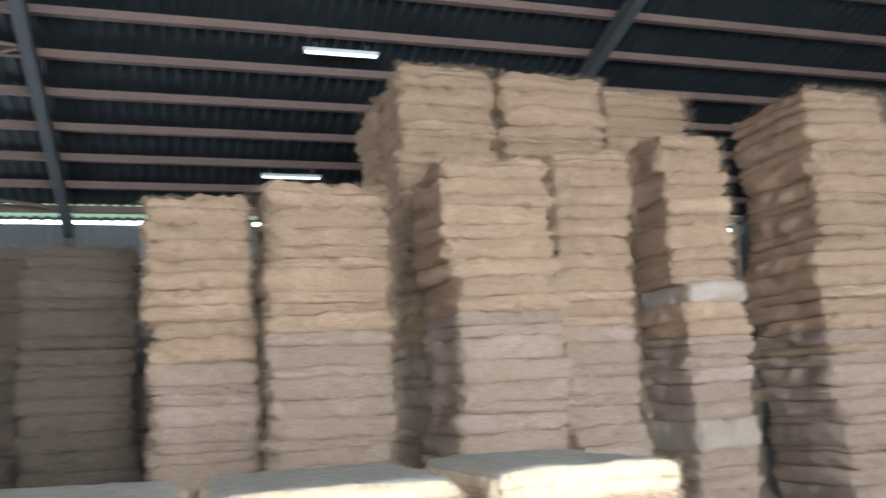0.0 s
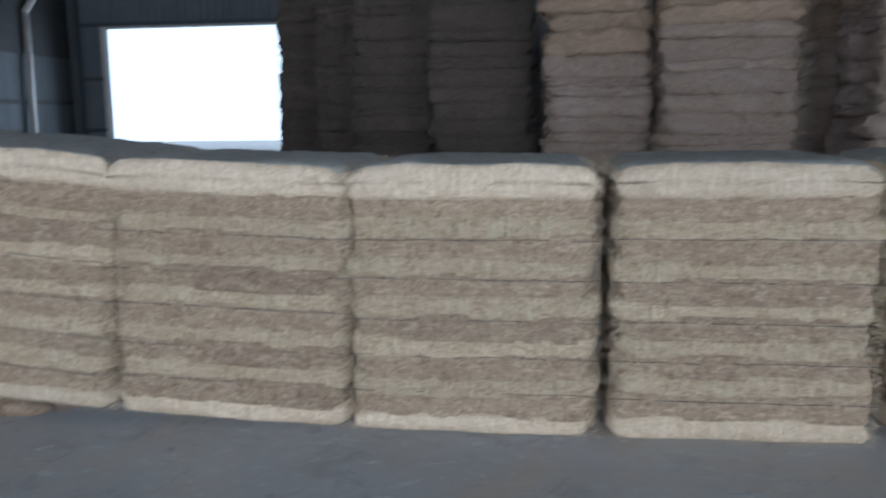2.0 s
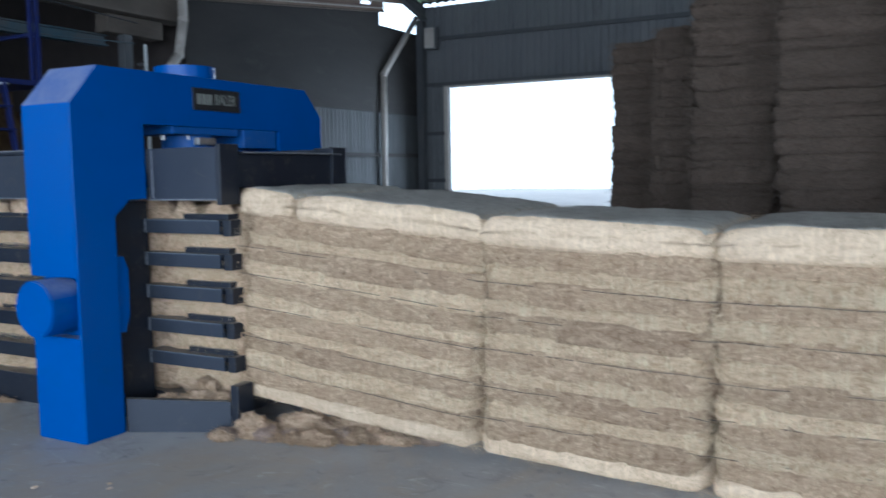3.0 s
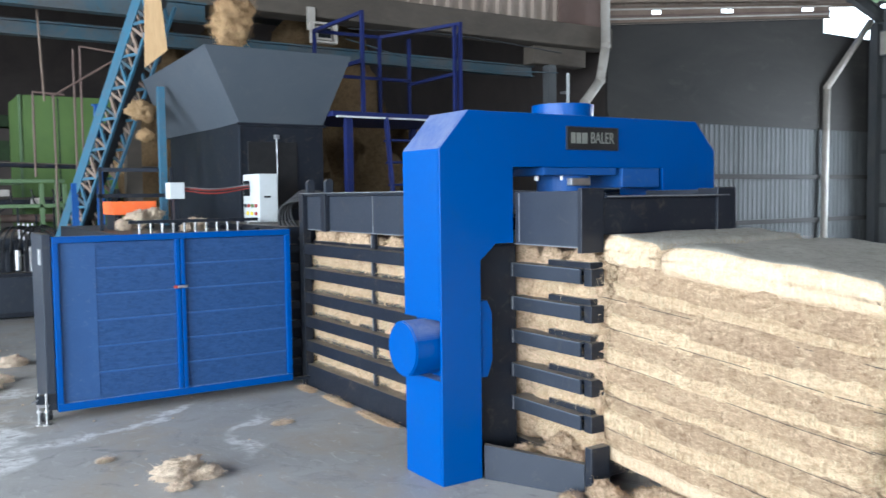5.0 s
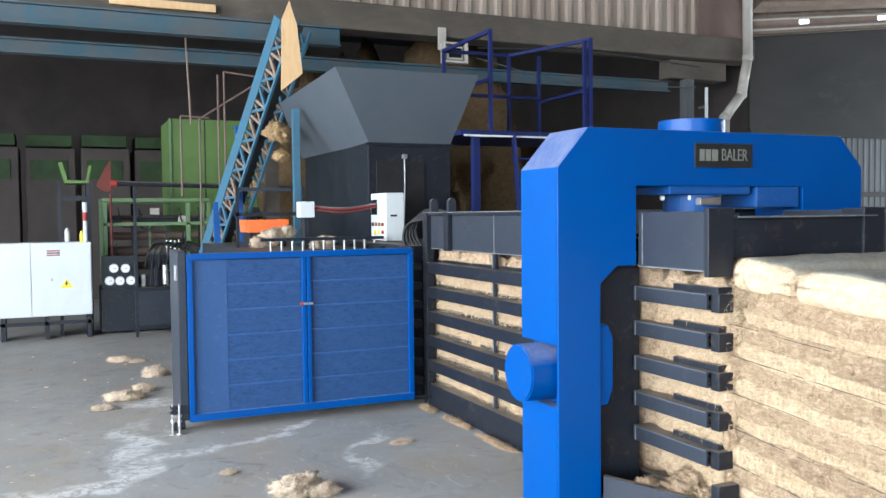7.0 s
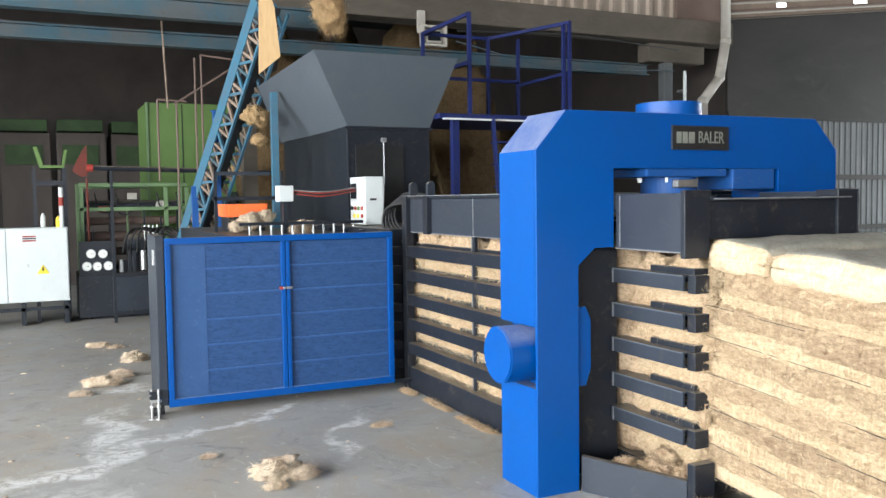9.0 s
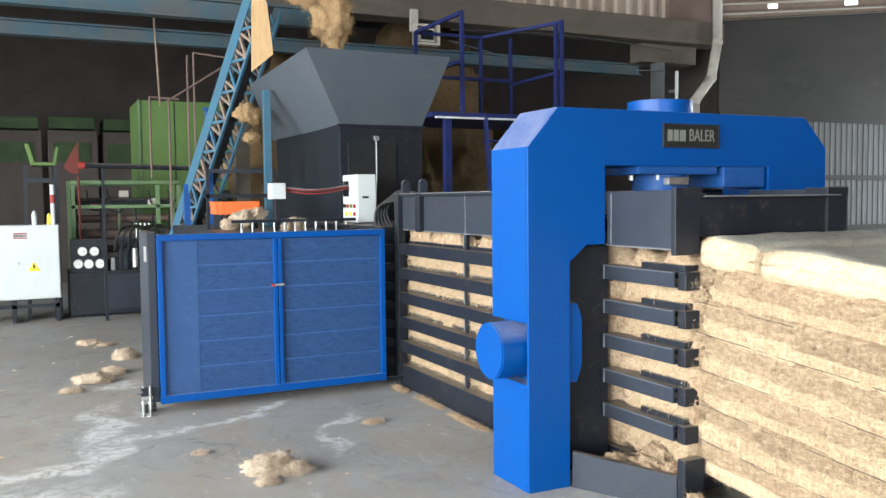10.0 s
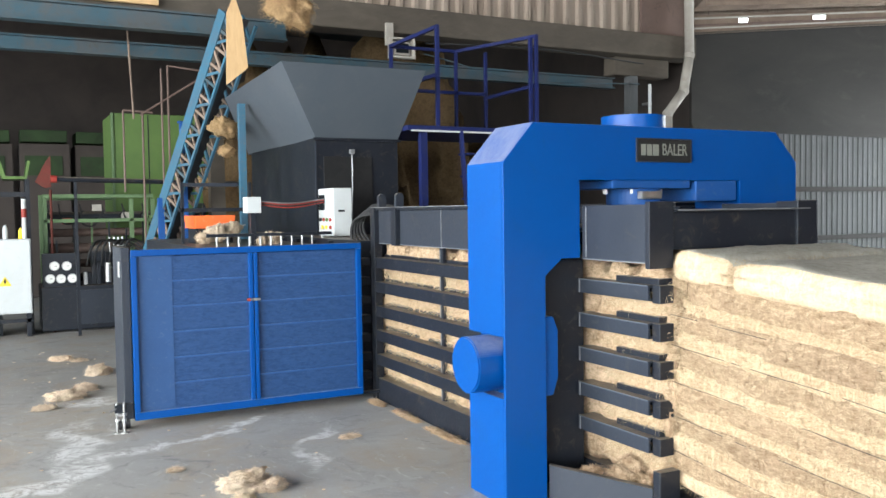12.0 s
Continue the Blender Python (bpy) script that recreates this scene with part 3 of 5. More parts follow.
def build_ceiling_tube(x, y0, y1):
    z = roof_z(x) - 0.12
    t = thing("ceiling_light", "white fluorescent tube light under the roof", "ceiling light", pose(x, (y0 + y1) / 2, z), "tube lights")
    L = (y1 - y0) / 2
    part("housing", boxed(-0.06, 0.06, -L, L, 0.02, 0.08, bevel=0.008), M_WHITE, t)
    for dx in (-0.03, 0.03):
        part("tube", tube(bmesh.new(), (dx, -L + 0.03, 0), (dx, L - 0.03, 0), 0.016), M_TUBE, t)
    for y in (-L * 0.7, L * 0.7):
        part("hanger", boxed(-0.008, 0.008, y - 0.008, y + 0.008, 0.08, 0.2), M_STEEL, t)


for x, y0, y1 in ((13.2, -3.8, -2.45), (17.4, -3.4, -2.1), (15.2, 4.1, 5.4)):
    build_ceiling_tube(x, y0, y1)


# ---- bales ----
def slab_mesh(name, W, D, H, seed, mat, ny=34, nx=20, nz=7, rough=1.0, rim=0.055, top=None, lump=0.0):
    """One pressed layer: a pillow of matted fibre, D deep (x), W wide (y), H high, its base at z = 0."""
    bm = bmesh.new()
    index = {}

    def vert(i, j, k):
        if (i, j, k) not in index:
            x, y, z = i / nx - 0.5, j / ny - 0.5, k / nz - 0.5
            # round the rim of the pillow and the upright corners
            ez = (abs(z) * 2) ** 3.0
            inset = rim * ez
            corner = 0.022 * ((abs(x) * 2) ** 10) * ((abs(y) * 2) ** 10)
            px, py, pz = x * D, y * W, (z + 0.5) * H
            p = Vector((px * 1.0, py * 1.0, pz + seed * 7.31))
            n1 = noise.fractal(p * 2.3, 1.0, 2.0, 3)
            n2 = noise.fractal(p * 9.0 + Vector((3, 7, seed)), 0.9, 2.0, 4)
            n3 = noise.noise(Vector((px * 31, py * 31, pz * 45 + seed * 3.7)))
            out = (0.020 * n1 + 0.014 * n2 + 0.006 * n3) * rough - inset - corner
            sx = math.copysign(1, x) * ((abs(x) * 2) ** 6)
            sy = math.copysign(1, y) * ((abs(y) * 2) ** 6)
            px += out * sx
            py += out * sy
            fall = max((abs(x) * 2) ** 12, (abs(y) * 2) ** 12)
            if top and z > 0:
                pz -= 0.034 * (abs(y) * 2) ** 9
            pz += 0.06 * H * n1 * (0.4 + z) * rough - rim * 0.3 * fall * (1 if z > 0 else -1) + 0.035 * H * n2 * rough * (1 if k in (0, nz) else 0)
            if lump and k == nz:
                pz += lump * (noise.noise(Vector((px * 3.4, py * 3.4, seed * 2.3))) + 0.5 * noise.noise(Vector((px * 8.0, py * 8.0, seed))))
            index[i, j, k] = bm.verts.new((px, py, pz))
        return index[i, j, k]

    for k in (0, nz):
        for i in range(nx):
            for j in range(ny):
                q = [vert(i, j, k), vert(i + 1, j, k), vert(i + 1, j + 1, k), vert(i, j + 1, k)]
                f = bm.faces.new(q if k else q[::-1])
                if k and top:
                    f.material_index = 1
    for j in (0, ny):
        for i in range(nx):
            for k in range(nz):
                q = [vert(i, j, k), vert(i + 1, j, k), vert(i + 1, j, k + 1), vert(i, j, k + 1)]
                bm.faces.new(q if not j else q[::-1])
    for i in (0, nx):
        for j in range(ny):
            for k in range(nz):
                q = [vert(i, j, k), vert(i, j + 1, k), vert(i, j + 1, k + 1), vert(i, j, k + 1)]
                bm.faces.new(q if i else q[::-1])
    me = link_mesh(name, bm, mat, True)
    if top:
        me.materials.append(top)
    return me


def strands_mesh(name, W, D, H, count, seed, mat, reach=0.05, thick=0.0013):
    """Loose hairs of fibre on the long side, the ends and the top of a bale."""
    rnd = random.Random(seed)
    vs, fs = [], []
    for _ in range(count):
        s = rnd.random()
        if s < 0.76:
            p, nrm = Vector((-D / 2, rnd.uniform(-W / 2, W / 2), rnd.uniform(0.0, H))), Vector((-1, 0, 0))
        elif s < 0.975:
            p, nrm = Vector((rnd.uniform(-D / 2, D / 2), rnd.uniform(-W / 2, W / 2), H)), Vector((0, 0, 1))
        else:
            p, nrm = Vector((rnd.uniform(-D / 2, D / 4), rnd.choice((-W / 2, W / 2)), rnd.uniform(0, H))), Vector((0, 0, 0.2))
            nrm = (nrm + Vector((-0.6, math.copysign(1, p.y), 0))).normalized()
        way = Vector((rnd.gauss(0, 1), rnd.gauss(0, 1), rnd.gauss(0, 0.7)))
        way = (way - nrm * way.dot(nrm)).normalized() + nrm * rnd.uniform(0.0, 0.6)
        L = reach * rnd.uniform(0.4, 1.5)
        side = way.cross(nrm).normalized() * thick * rnd.uniform(0.4, 1.0)
        p = p + nrm * rnd.uniform(-0.012, 0.006)
        bend = p + way * L * 0.55 + nrm * L * 0.1
        tip = p + way * L + Vector((0, 0, -L * rnd.uniform(0, 0.5)))
        k = len(vs)
        vs += [p - side, p + side, bend + side * 0.8, bend - side * 0.8, tip]
        fs += [(k, k + 1, k + 2, k + 3), (k + 3, k + 2, k + 4)]
    me = bpy.data.meshes.new(name)
    me.from_pydata([tuple(v) for v in vs], [], fs)
    me.materials.append(mat)
    return me


def add_part(name, me, parent, m, label=""):
    ob = new(name, me)
    ob.parent = parent
    ob.matrix_basis = m
    if label:
        ob["label"] = label
    return ob


PALE_LAYERS = [slab_mesh("layer", 1.0, 1.3, 0.1, 11 + i, M_FIBRE, 48, 10, 7, 1.1, 0.010) for i in range(5)]
BROWN_LAYERS = [slab_mesh("layer", 1.0, 1.3, 0.1, 21 + i, M_FIBRE_BROWN, 48, 10, 6, 1.1, 0.003) for i in range(5)]
CREAM_LAYERS = [slab_mesh("layer", 1.0, 1.3, 0.1, 41 + i, M_CREAM, 48, 10, 7, 1.0, 0.012) for i in range(3)]
TOP_LAYERS = [slab_mesh("top_layer", 1.0, 1.3, 0.17, 31 + i, M_CREAM, 44, 26, 9, 1.3, 0.030, M_TOP) for i in range(3)]


def line_bale(y0, y1, z0a, z0b, z1a, z1b, seed, split=None):
    """A fresh bale of the row that leaves the press, between y0 (near the press) and y1."""
    rnd = random.Random(seed)
    W, D = y0 - y1, 1.3
    lean = math.degrees(math.atan2(z0a - z0b, W))
    zb, H = (z0a + z0b) / 2, (z1a + z1b - z0a - z0b) / 2
    bale = thing("coir_bale", "fresh cream and brown banded coir bale standing on the floor", "bale", pose(2.67 + D / 2, (y0 + y1) / 2, zb, lean, 0, 0), "row of bales leaving the press")
    top_h = 0.145
    unit = (H - top_h) / 12
    z = 0.0
    for i in range(12):
        pale = i % 2 == 0
        h = unit * (1.0 + rnd.uniform(-0.15, 0.15)) if i < 11 else H - top_h - z
        me = CREAM_LAYERS[rnd.randrange(3)] if i == 0 else (PALE_LAYERS if pale else BROWN_LAYERS)[rnd.randrange(5)]
        grow = 1.0 + rnd.uniform(-0.022, 0.018) - (0.0 if pale else 0.02)
        lap = 0.010 if pale else 0.034
        m = pose((0.0 if pale else 0.006) + rnd.uniform(-0.004, 0.004), rnd.uniform(-0.014, 0.014), z - lap / 2, 0, 0, 180 if rnd.random() < 0.5 else 0) @ Matrix.Diagonal((1, (W - 0.012) * grow, (h + lap) / 0.1, 1))
        add_part("layer", me, bale, m)
        z += h
    ends = (-W / 2, W / 2) if split is None else (-W / 2, W / 2 - split, W / 2)
    for ya, yb in zip(ends, ends[1:]):
        add_part("top_layer", TOP_LAYERS[rnd.randrange(3)], bale, pose(-0.022, (ya + yb) / 2, z - 0.008, 0, 0, 0) @ Matrix.Diagonal((1, (yb - ya) * 1.004, (top_h + 0.03) / 0.17, 1)), "cream pillow under grey dust")
    hair = add_part("fuzz", strands_mesh("fuzz", W, D, H, int(15000 * W), seed, M_STRAND, 0.030, 0.0008), bale, Matrix(), "stray hairs of coir")
    hair["kind"] = "stuff"
    for k in range(5):
        zw = unit * (2 * k + 2) + rnd.uniform(-0.012, 0.012)
        pts, segs = [], 9
        for q in range(segs + 1):
            yy = -W / 2 + W * q / segs
            pts.append((-D / 2 - 0.001 + rnd.uniform(-0.006, 0.007), yy, zw + rnd.uniform(-0.003, 0.003)))
        hose("tie_wire", pts, 0.0018, M_RUBBER, bale)["label"] = "thin dark tie wire"
    return bale


SEAMS = [(3.70, 0.205, 1.455), (2.07, 0.06, 1.30), (0.86, 0.015, 1.25), (-0.37, 0.01, 1.255), (-1.66, 0.01, 1.255), (-2.66, 0.01, 1.27)]
for i in range(5):
    (ya, ba, ta), (yb, bb, tb) = SEAMS[i], SEAMS[i + 1]
    line_bale(ya, yb + (0.0, 0.0, 0.05, 0.12, 0.0)[i], ba, bb, ta, tb, 100 + i, 0.39 if i == 0 else None)

STORE = {k: [slab_mesh("layer", 1.0, 1.0, 0.2, s + i, m, 32, 22, 8, 2.5, 0.030) for i in range(5)] for k, s, m in (("tan", 51, M_FIBRE_OLD), ("dusty", 61, M_FIBRE_DUSTY), ("dim", 71, M_FIBRE_DIM), ("grey", 75, M_FIBRE_GREY))}
STORE_CROWN = {k: [slab_mesh("layer", 1.0, 1.0, 0.2, s + i, m, 44, 30, 8, 2.4, 0.05, None, 0.085) for i in range(3)] for k, s, m in (("tan", 81, M_FIBRE_OLD), ("dim", 86, M_FIBRE_DIM))}
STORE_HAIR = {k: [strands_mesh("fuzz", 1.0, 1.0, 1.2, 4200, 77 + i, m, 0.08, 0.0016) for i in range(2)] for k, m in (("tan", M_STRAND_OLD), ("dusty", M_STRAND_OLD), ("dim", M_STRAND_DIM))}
STORE_LABEL = {"tan": "tan coir bale of thick layers near the top of a stack", "dusty": "dusty pinkish-brown coir bale low in a tall stack", "dim": "brown coir bale coloured dim in a tall stack by the gateway"}


def stored_bale(x0, y0, y1, z0, z1, depth, rnd, sort, crown=False, bleached=False, ragged=0.025):
    n = max(4, round((z1 - z0) / 0.195))
    m = pose(x0 + depth / 2 + rnd.uniform(-0.06, 0.06), (y0 + y1) / 2 + rnd.uniform(-0.05, 0.05), z0, 0, 0, rnd.uniform(-4, 4))
    b = thing("stacked_bale", STORE_LABEL[sort], "bale", m, "stacked bales")
    cuts = [0.0]
    for i in range(n):
        cuts.append(cuts[-1] + rnd.uniform(0.45, 1.5))
    swell = rnd.uniform(0.0, 0.05)
    for i in range(n):
        za, zb = cuts[i] / cuts[-1] * (z1 - z0), cuts[i + 1] / cuts[-1] * (z1 - z0)
        mid = math.sin(math.pi * (i + 0.5) / n)
        g, gd = 0.95 + swell * mid + rnd.uniform(-0.025, 0.03), 0.95 + swell * mid + rnd.uniform(-0.025, 0.03)
        zm = z0 + (za + zb) / 2
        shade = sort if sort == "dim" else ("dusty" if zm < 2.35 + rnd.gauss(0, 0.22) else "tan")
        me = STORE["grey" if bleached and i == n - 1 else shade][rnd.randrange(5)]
        if crown and i == n - 1:
            me = STORE_CROWN[sort][rnd.randrange(3)]
        add_part("layer", me, b, pose(rnd.uniform(-ragged, ragged), rnd.uniform(-ragged, ragged), za - 0.012, rnd.uniform(-1.2, 1.2), 0, rnd.choice((0, 180))) @ Matrix.Diagonal((depth * gd, (y1 - y0) * g, (zb - za + 0.024) / 0.2, 1)))
    hair = add_part("fuzz", STORE_HAIR[sort][rnd.randrange(2)], b, Matrix.Diagonal((depth, y1 - y0, (z1 - z0) / 1.2, 1)), "stray hairs of coir")
    hair["kind"] = "stuff"


# front, low y, high y, tiers' heights, depth, how many deep
STACKS = [
    (7.60, -4.47, -3.08, (0, 1.45, 2.94, 4.32), 1.25, 1),
    (8.17, -2.67, -1.22, (0, 1.28, 2.62, 4.10), 1.3, 1),
    (8.60, -1.16, 0.02, (0, 1.3, 2.62, 4.0), 1.25, 1),
    (9.80, 0.15, 1.50, (0, 1.25, 2.45, 3.66), 1.3, 1),
    (11.0, 1.62, 2.80, (0, 1.3, 2.6, 3.85), 1.25, 1),
    (12.0, 2.95, 3.60, (0, 1.3, 2.6, 3.66), 1.2, 1),
    (13.5, 3.50, 4.70, (0, 1.25, 2.5, 3.72), 1.3, 1),
    (9.70, -4.60, -3.15, (0, 1.25, 2.5, 3.75, 5.0, 6.28), 1.3, 2),
    (9.70, -6.35, -4.72, (0, 1.25, 2.5, 3.75, 5.0, 6.22), 1.3, 1),
    (9.75, -7.90, -6.42, (0, 1.25, 2.5, 3.75, 5.0, 6.12), 1.3, 1),
    (8.50, -5.95, -4.85, (0, 1.2, 2.45, 3.6, 4.72), 1.1, 1),
    (8.35, -7.42, -6.42, (0, 1.2, 2.95, 4.1, 4.95), 1.2, 1),
    (8.00, -9.95, -8.45, (0, 1.15, 3.35, 4.4, 5.6), 1.7, 1),
    (8.30, -11.6, -10.1, (0, 1.25, 2.5, 3.75, 5.0), 1.4, 1),
]
_r = random.Random(5)
for fx, ya, yb, tiers, depth, deep in STACKS:
    for k in range(deep):
        for za, zb in zip(tiers, tiers[1:]):
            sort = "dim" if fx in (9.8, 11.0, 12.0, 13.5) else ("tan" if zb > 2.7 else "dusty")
            stored_bale(fx + k * (depth + 0.06), ya, yb, za, zb, depth, _r, sort, zb == tiers[-1], fx == 8.35 and zb in tiers[1:3], 0.05 if fx in (8.35, 8.0) else 0.03)


# ---- the baler ----
def build_baler():
    b = thing("horizontal_baler", "blue and black horizontal baling press with a steel arch", "baling press")
    # arch frame: an inverted U of box section
    cx = 3.133

    outer = [(1.967, 0.0), (1.967, 1.95), (2.166, 2.175)]
    inner = [(2.245, 0.0), (2.245, 1.30), (2.36, 1.395), (2.49, 1.395), (2.49, 1.85), (2.80, 1.85)]
    outline = outer + [(2 * cx - x, z + (0.025 if z == 1.95 else 0.0)) for x, z in reversed(outer)]
    ring = outline + [(2 * cx - x, z) for x, z in inner] + list(reversed(inner))
    slotted = [(1.967, 0.0), (1.967, 0.615), (2.05, 0.615), (2.05, 0.965)] + [(1.967, 0.965)] + ring[1:]
    ab = prism(bmesh.new(), ring, 4.185, 4.205, 0.004)
    body = prism(bmesh.new(), slotted, 4.2055, 4.592)
    tmp = bpy.data.meshes.new("slotted_body")
    body.to_mesh(tmp)
    body.free()
    ab.from_mesh(tmp)
    bpy.data.meshes.remove(tmp)
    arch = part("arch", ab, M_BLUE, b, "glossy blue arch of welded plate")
    # the pin through the column
    pin = bmesh.new()
    tube(pin, (1.825, 4.39, 0.795), (2.049, 4.39, 0.795), 0.163, 80)
    bmesh.ops.bevel(pin, geom=[e for e in pin.edges if e.calc_face_angle(0) > 1], offset=0.008, segments=2, affect="EDGES")
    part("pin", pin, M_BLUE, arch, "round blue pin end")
    fl = bmesh.new()
    prism(fl, [(2.25, 0.6), (2.25, 1.06), (2.31, 1.06), (2.345, 0.98), (2.345, 0.7), (2.31, 0.6)], 4.21, 4.40, 0.004)
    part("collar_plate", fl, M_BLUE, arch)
    # cylinder on top and its flange under the lintel
    top = bmesh.new()
    tube(top, (3.06, 4.39, 2.17), (3.06, 4.39, 2.255), 0.2, 80)
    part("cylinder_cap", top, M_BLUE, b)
    low = bmesh.new()
    box(low, 2.74, 3.36, 4.2, 4.57, 1.80, 1.852, bevel=0.01)
    tube(low, (3.06, 4.39, 1.70), (3.06, 4.39, 1.80), 0.17, 40)
    part("cylinder_flange", low, M_BLUE_DULL, b)
    for k in range(6):
        a = k * math.pi / 3
        part("bolt", tube(bmesh.new(), (3.06 + 0.22 * math.cos(a), 4.39 + 0.13 * math.sin(a), 1.77), (3.06 + 0.22 * math.cos(a), 4.39 + 0.13 * math.sin(a), 1.80), 0.016, 6), M_STEEL, b)
    part("clevis", boxed(2.97, 3.13, 4.2, 4.3, 1.735, 1.785, bevel=0.008), M_STEEL, b, "shiny steel clevis block")
    tie = bmesh.new()
    box(tie, 3.4, 3.75, 4.19, 4.55, 1.72, 1.85, bevel=0.01)
    part("gusset", tie, M_BLUE_DULL, b)
    # sign
    sign = part("nameplate", boxed(2.912, 3.338, 4.172, 4.184, 1.965, 2.10, bevel=0.004), M_INK, b, "black nameplate with grey capitals")
    rim = bmesh.new()
    for x0, x1, z0, z1 in ((2.906, 3.344, 2.10, 2.105), (2.906, 3.344, 1.96, 1.965), (2.906, 2.912, 1.965, 2.10), (3.338, 3.344, 1.965, 2.10)):
        box(rim, x0, x1, 4.170, 4.184, z0, z1)
    part("rim", rim, M_PANEL, sign)
    cu = bpy.data.curves.new("lettering", "FONT")
    cu.body, cu.size, cu.extrude, cu.align_x, cu.align_y = "BALER", 0.098, 0.0015, "CENTER", "CENTER"
    cu.materials.append(M_SIGNLETTER)
    txt = new("lettering", cu)
    txt.parent = sign
    txt.matrix_basis = pose(3.203, 4.1695, 2.033, 90, 0, 0) @ Matrix.Diagonal((0.74, 1.05, 1, 1))

    mark = bmesh.new()
    for x0, x1 in ((2.938, 2.973), (2.983, 3.020), (3.030, 3.074)):
        box(mark, x0, x1, 4.168, 4.1715, 1.999, 2.067)
    part("maker_mark", mark, M_SIGNLETTER, sign, "three plain grey blocks")

    # pressing chamber: side walls of level bars, top rails, end posts
    for side, xo in (("near", 0.0), ("far", 1.0)):
        def X(x):
            return x if not xo else 2 * cx - x

        def bx(x0, x1, *r, bevel=0.0):
            a, c = sorted((X(x0), X(x1)))
            return boxed(a, c, *r, bevel=bevel)

        # rear stretch, between the gate and the arch
        part("top_rail", bx(2.47, 2.62, 4.6, 7.2, 1.395, 1.69, bevel=0.008), M_PANEL, b, "graphite box rail")
        part("rail_lip", bx(2.44, 2.66, 4.6, 7.24, 1.69, 1.715, bevel=0.004), M_BLACK, b)
        part("bottom_rail", bx(2.44, 2.62, 4.6, 7.2, 0.0, 0.20, bevel=0.01), M_BLACK, b)
        for y in (7.17, 6.72):
            part("post", bx(2.425, 2.50, y - 0.06, y + 0.03, 0.0 if y > 7 else 1.39, 1.715, bevel=0.005), M_BLACK, b)
        part("post", bx(2.50, 2.531, 5.95, 6.0, 0.15, 1.39, bevel=0.004), M_BLACK, b)
        # Thin pale strips draw the weld lines and edge highlights of the panels.
        part("pale_edge_line", bx(2.4965, 2.4995, 5.985, 5.997, 0.2, 1.38), M_SEAM, b)
        for z in (1.23, 1.015, 0.80, 0.585, 0.37):
            bar = bmesh.new()
            a, c = sorted((X(2.43), X(2.53)))
            box(bar, a, c, 4.6, 7.14, z - 0.05, z + 0.045, bevel=0.005)
            rail = part("bar", bar, M_BLACK, b)
            part("weld_and_lit_edge", bx(2.4265, 2.4295, 7.125, 7.133, z - 0.05, z + 0.045), M_SEAM, rail)
            part("inner_bar", bx(2.532, 2.645, 4.6, 7.14, z - 0.03, z + 0.068, bevel=0.006), M_BLACK, b)
        # front stretch with the free bar ends
        part("front_rail", bx(2.50, 2.66, 3.62, 4.18, 1.385, 1.70, bevel=0.006), M_PANEL, b, "graphite side panel")
        part("pale_edge_line", bx(2.496, 2.499, 4.135, 4.143, 1.40, 1.69), M_SEAM, b)
        part("pale_edge_line", bx(2.496, 2.499, 3.63, 4.18, 1.387, 1.393), M_SEAM, b)
        part("pale_edge_line", bx(2.434, 2.439, 4.62, 7.2, 1.712, 1.717), M_SEAM, b)
        part("pale_edge_line", bx(2.464, 2.469, 4.62, 7.1, 1.395, 1.401), M_SEAM, b)
        part("pale_edge_line", bx(2.464, 2.469, 5.9, 5.906, 1.40, 1.69), M_SEAM, b)
        part("edge_plate", bx(2.49, 2.655, 3.585, 3.62, 1.36, 1.715, bevel=0.004), M_BLACK, b)
        part("upright", bx(2.25, 2.60, 4.30, 4.40, 0.05, 1.38, bevel=0.01), M_BLACK, b)
        for z in (1.225, 1.02, 0.815, 0.605, 0.40):
            bar = bmesh.new()
            a, c = sorted((X(2.545), X(2.665)))
            box(bar, a, c, 3.66, 4.29, z - 0.042, z - 0.032)
            box(bar, a, c, 3.66, 4.29, z + 0.032, z + 0.042)
            a2, c2 = sorted((X(2.545), X(2.558)))
            box(bar, a2, c2, 3.66, 4.29, z - 0.032, z + 0.032)
            holder = part("bar_end", bar, M_PANEL, b)
            part("end_block", bx(2.574, 2.672, 3.60, 3.664, z - 0.055, z + 0.042, bevel=0.006), M_BLACK, holder)
            part("weld_and_lit_edge", bx(2.541, 2.5445, 4.262, 4.27, z - 0.042, z + 0.042), M_SEAM, holder)
            # Paler strip drawn along the bar's top edge for the light it catches.
            part("weld_and_lit_edge", bx(2.5405, 2.5445, 3.662, 4.262, z + 0.036, z + 0.042), M_STEELGREY, holder)
            part("inner_bar", bx(2.602, 2.70, 3.64, 4.0, z + 0.0, z + 0.075, bevel=0.006), M_BLACK, b)
        trough = bmesh.new()
        vs = [(2.25, 4.17, 0.0), (2.25, 4.17, 0.205), (2.52, 3.60, 0.0), (2.52, 3.60, 0.185)]
        pts = [trough.verts.new((X(x), y, z)) for x, y, z in vs]
        back = [trough.verts.new((X(x + 0.03), y + 0.03, z)) for x, y, z in vs]
        for q in ((0, 2, 3, 1), (4, 5, 7, 6), (1, 3, 7, 5), (0, 1, 5, 4), (2, 6, 7, 3)):
            trough.faces.new([(pts + back)[i] for i in q])
        bmesh.ops.recalc_face_normals(trough, faces=trough.faces)
        part("skirt_plate", trough, M_PANEL, b)
        shelf = bmesh.new()
        low = [shelf.verts.new((X(x), y, 0.135)) for x, y in ((2.30, 4.16), (2.63, 4.16), (2.63, 3.61), (2.555, 3.61))]
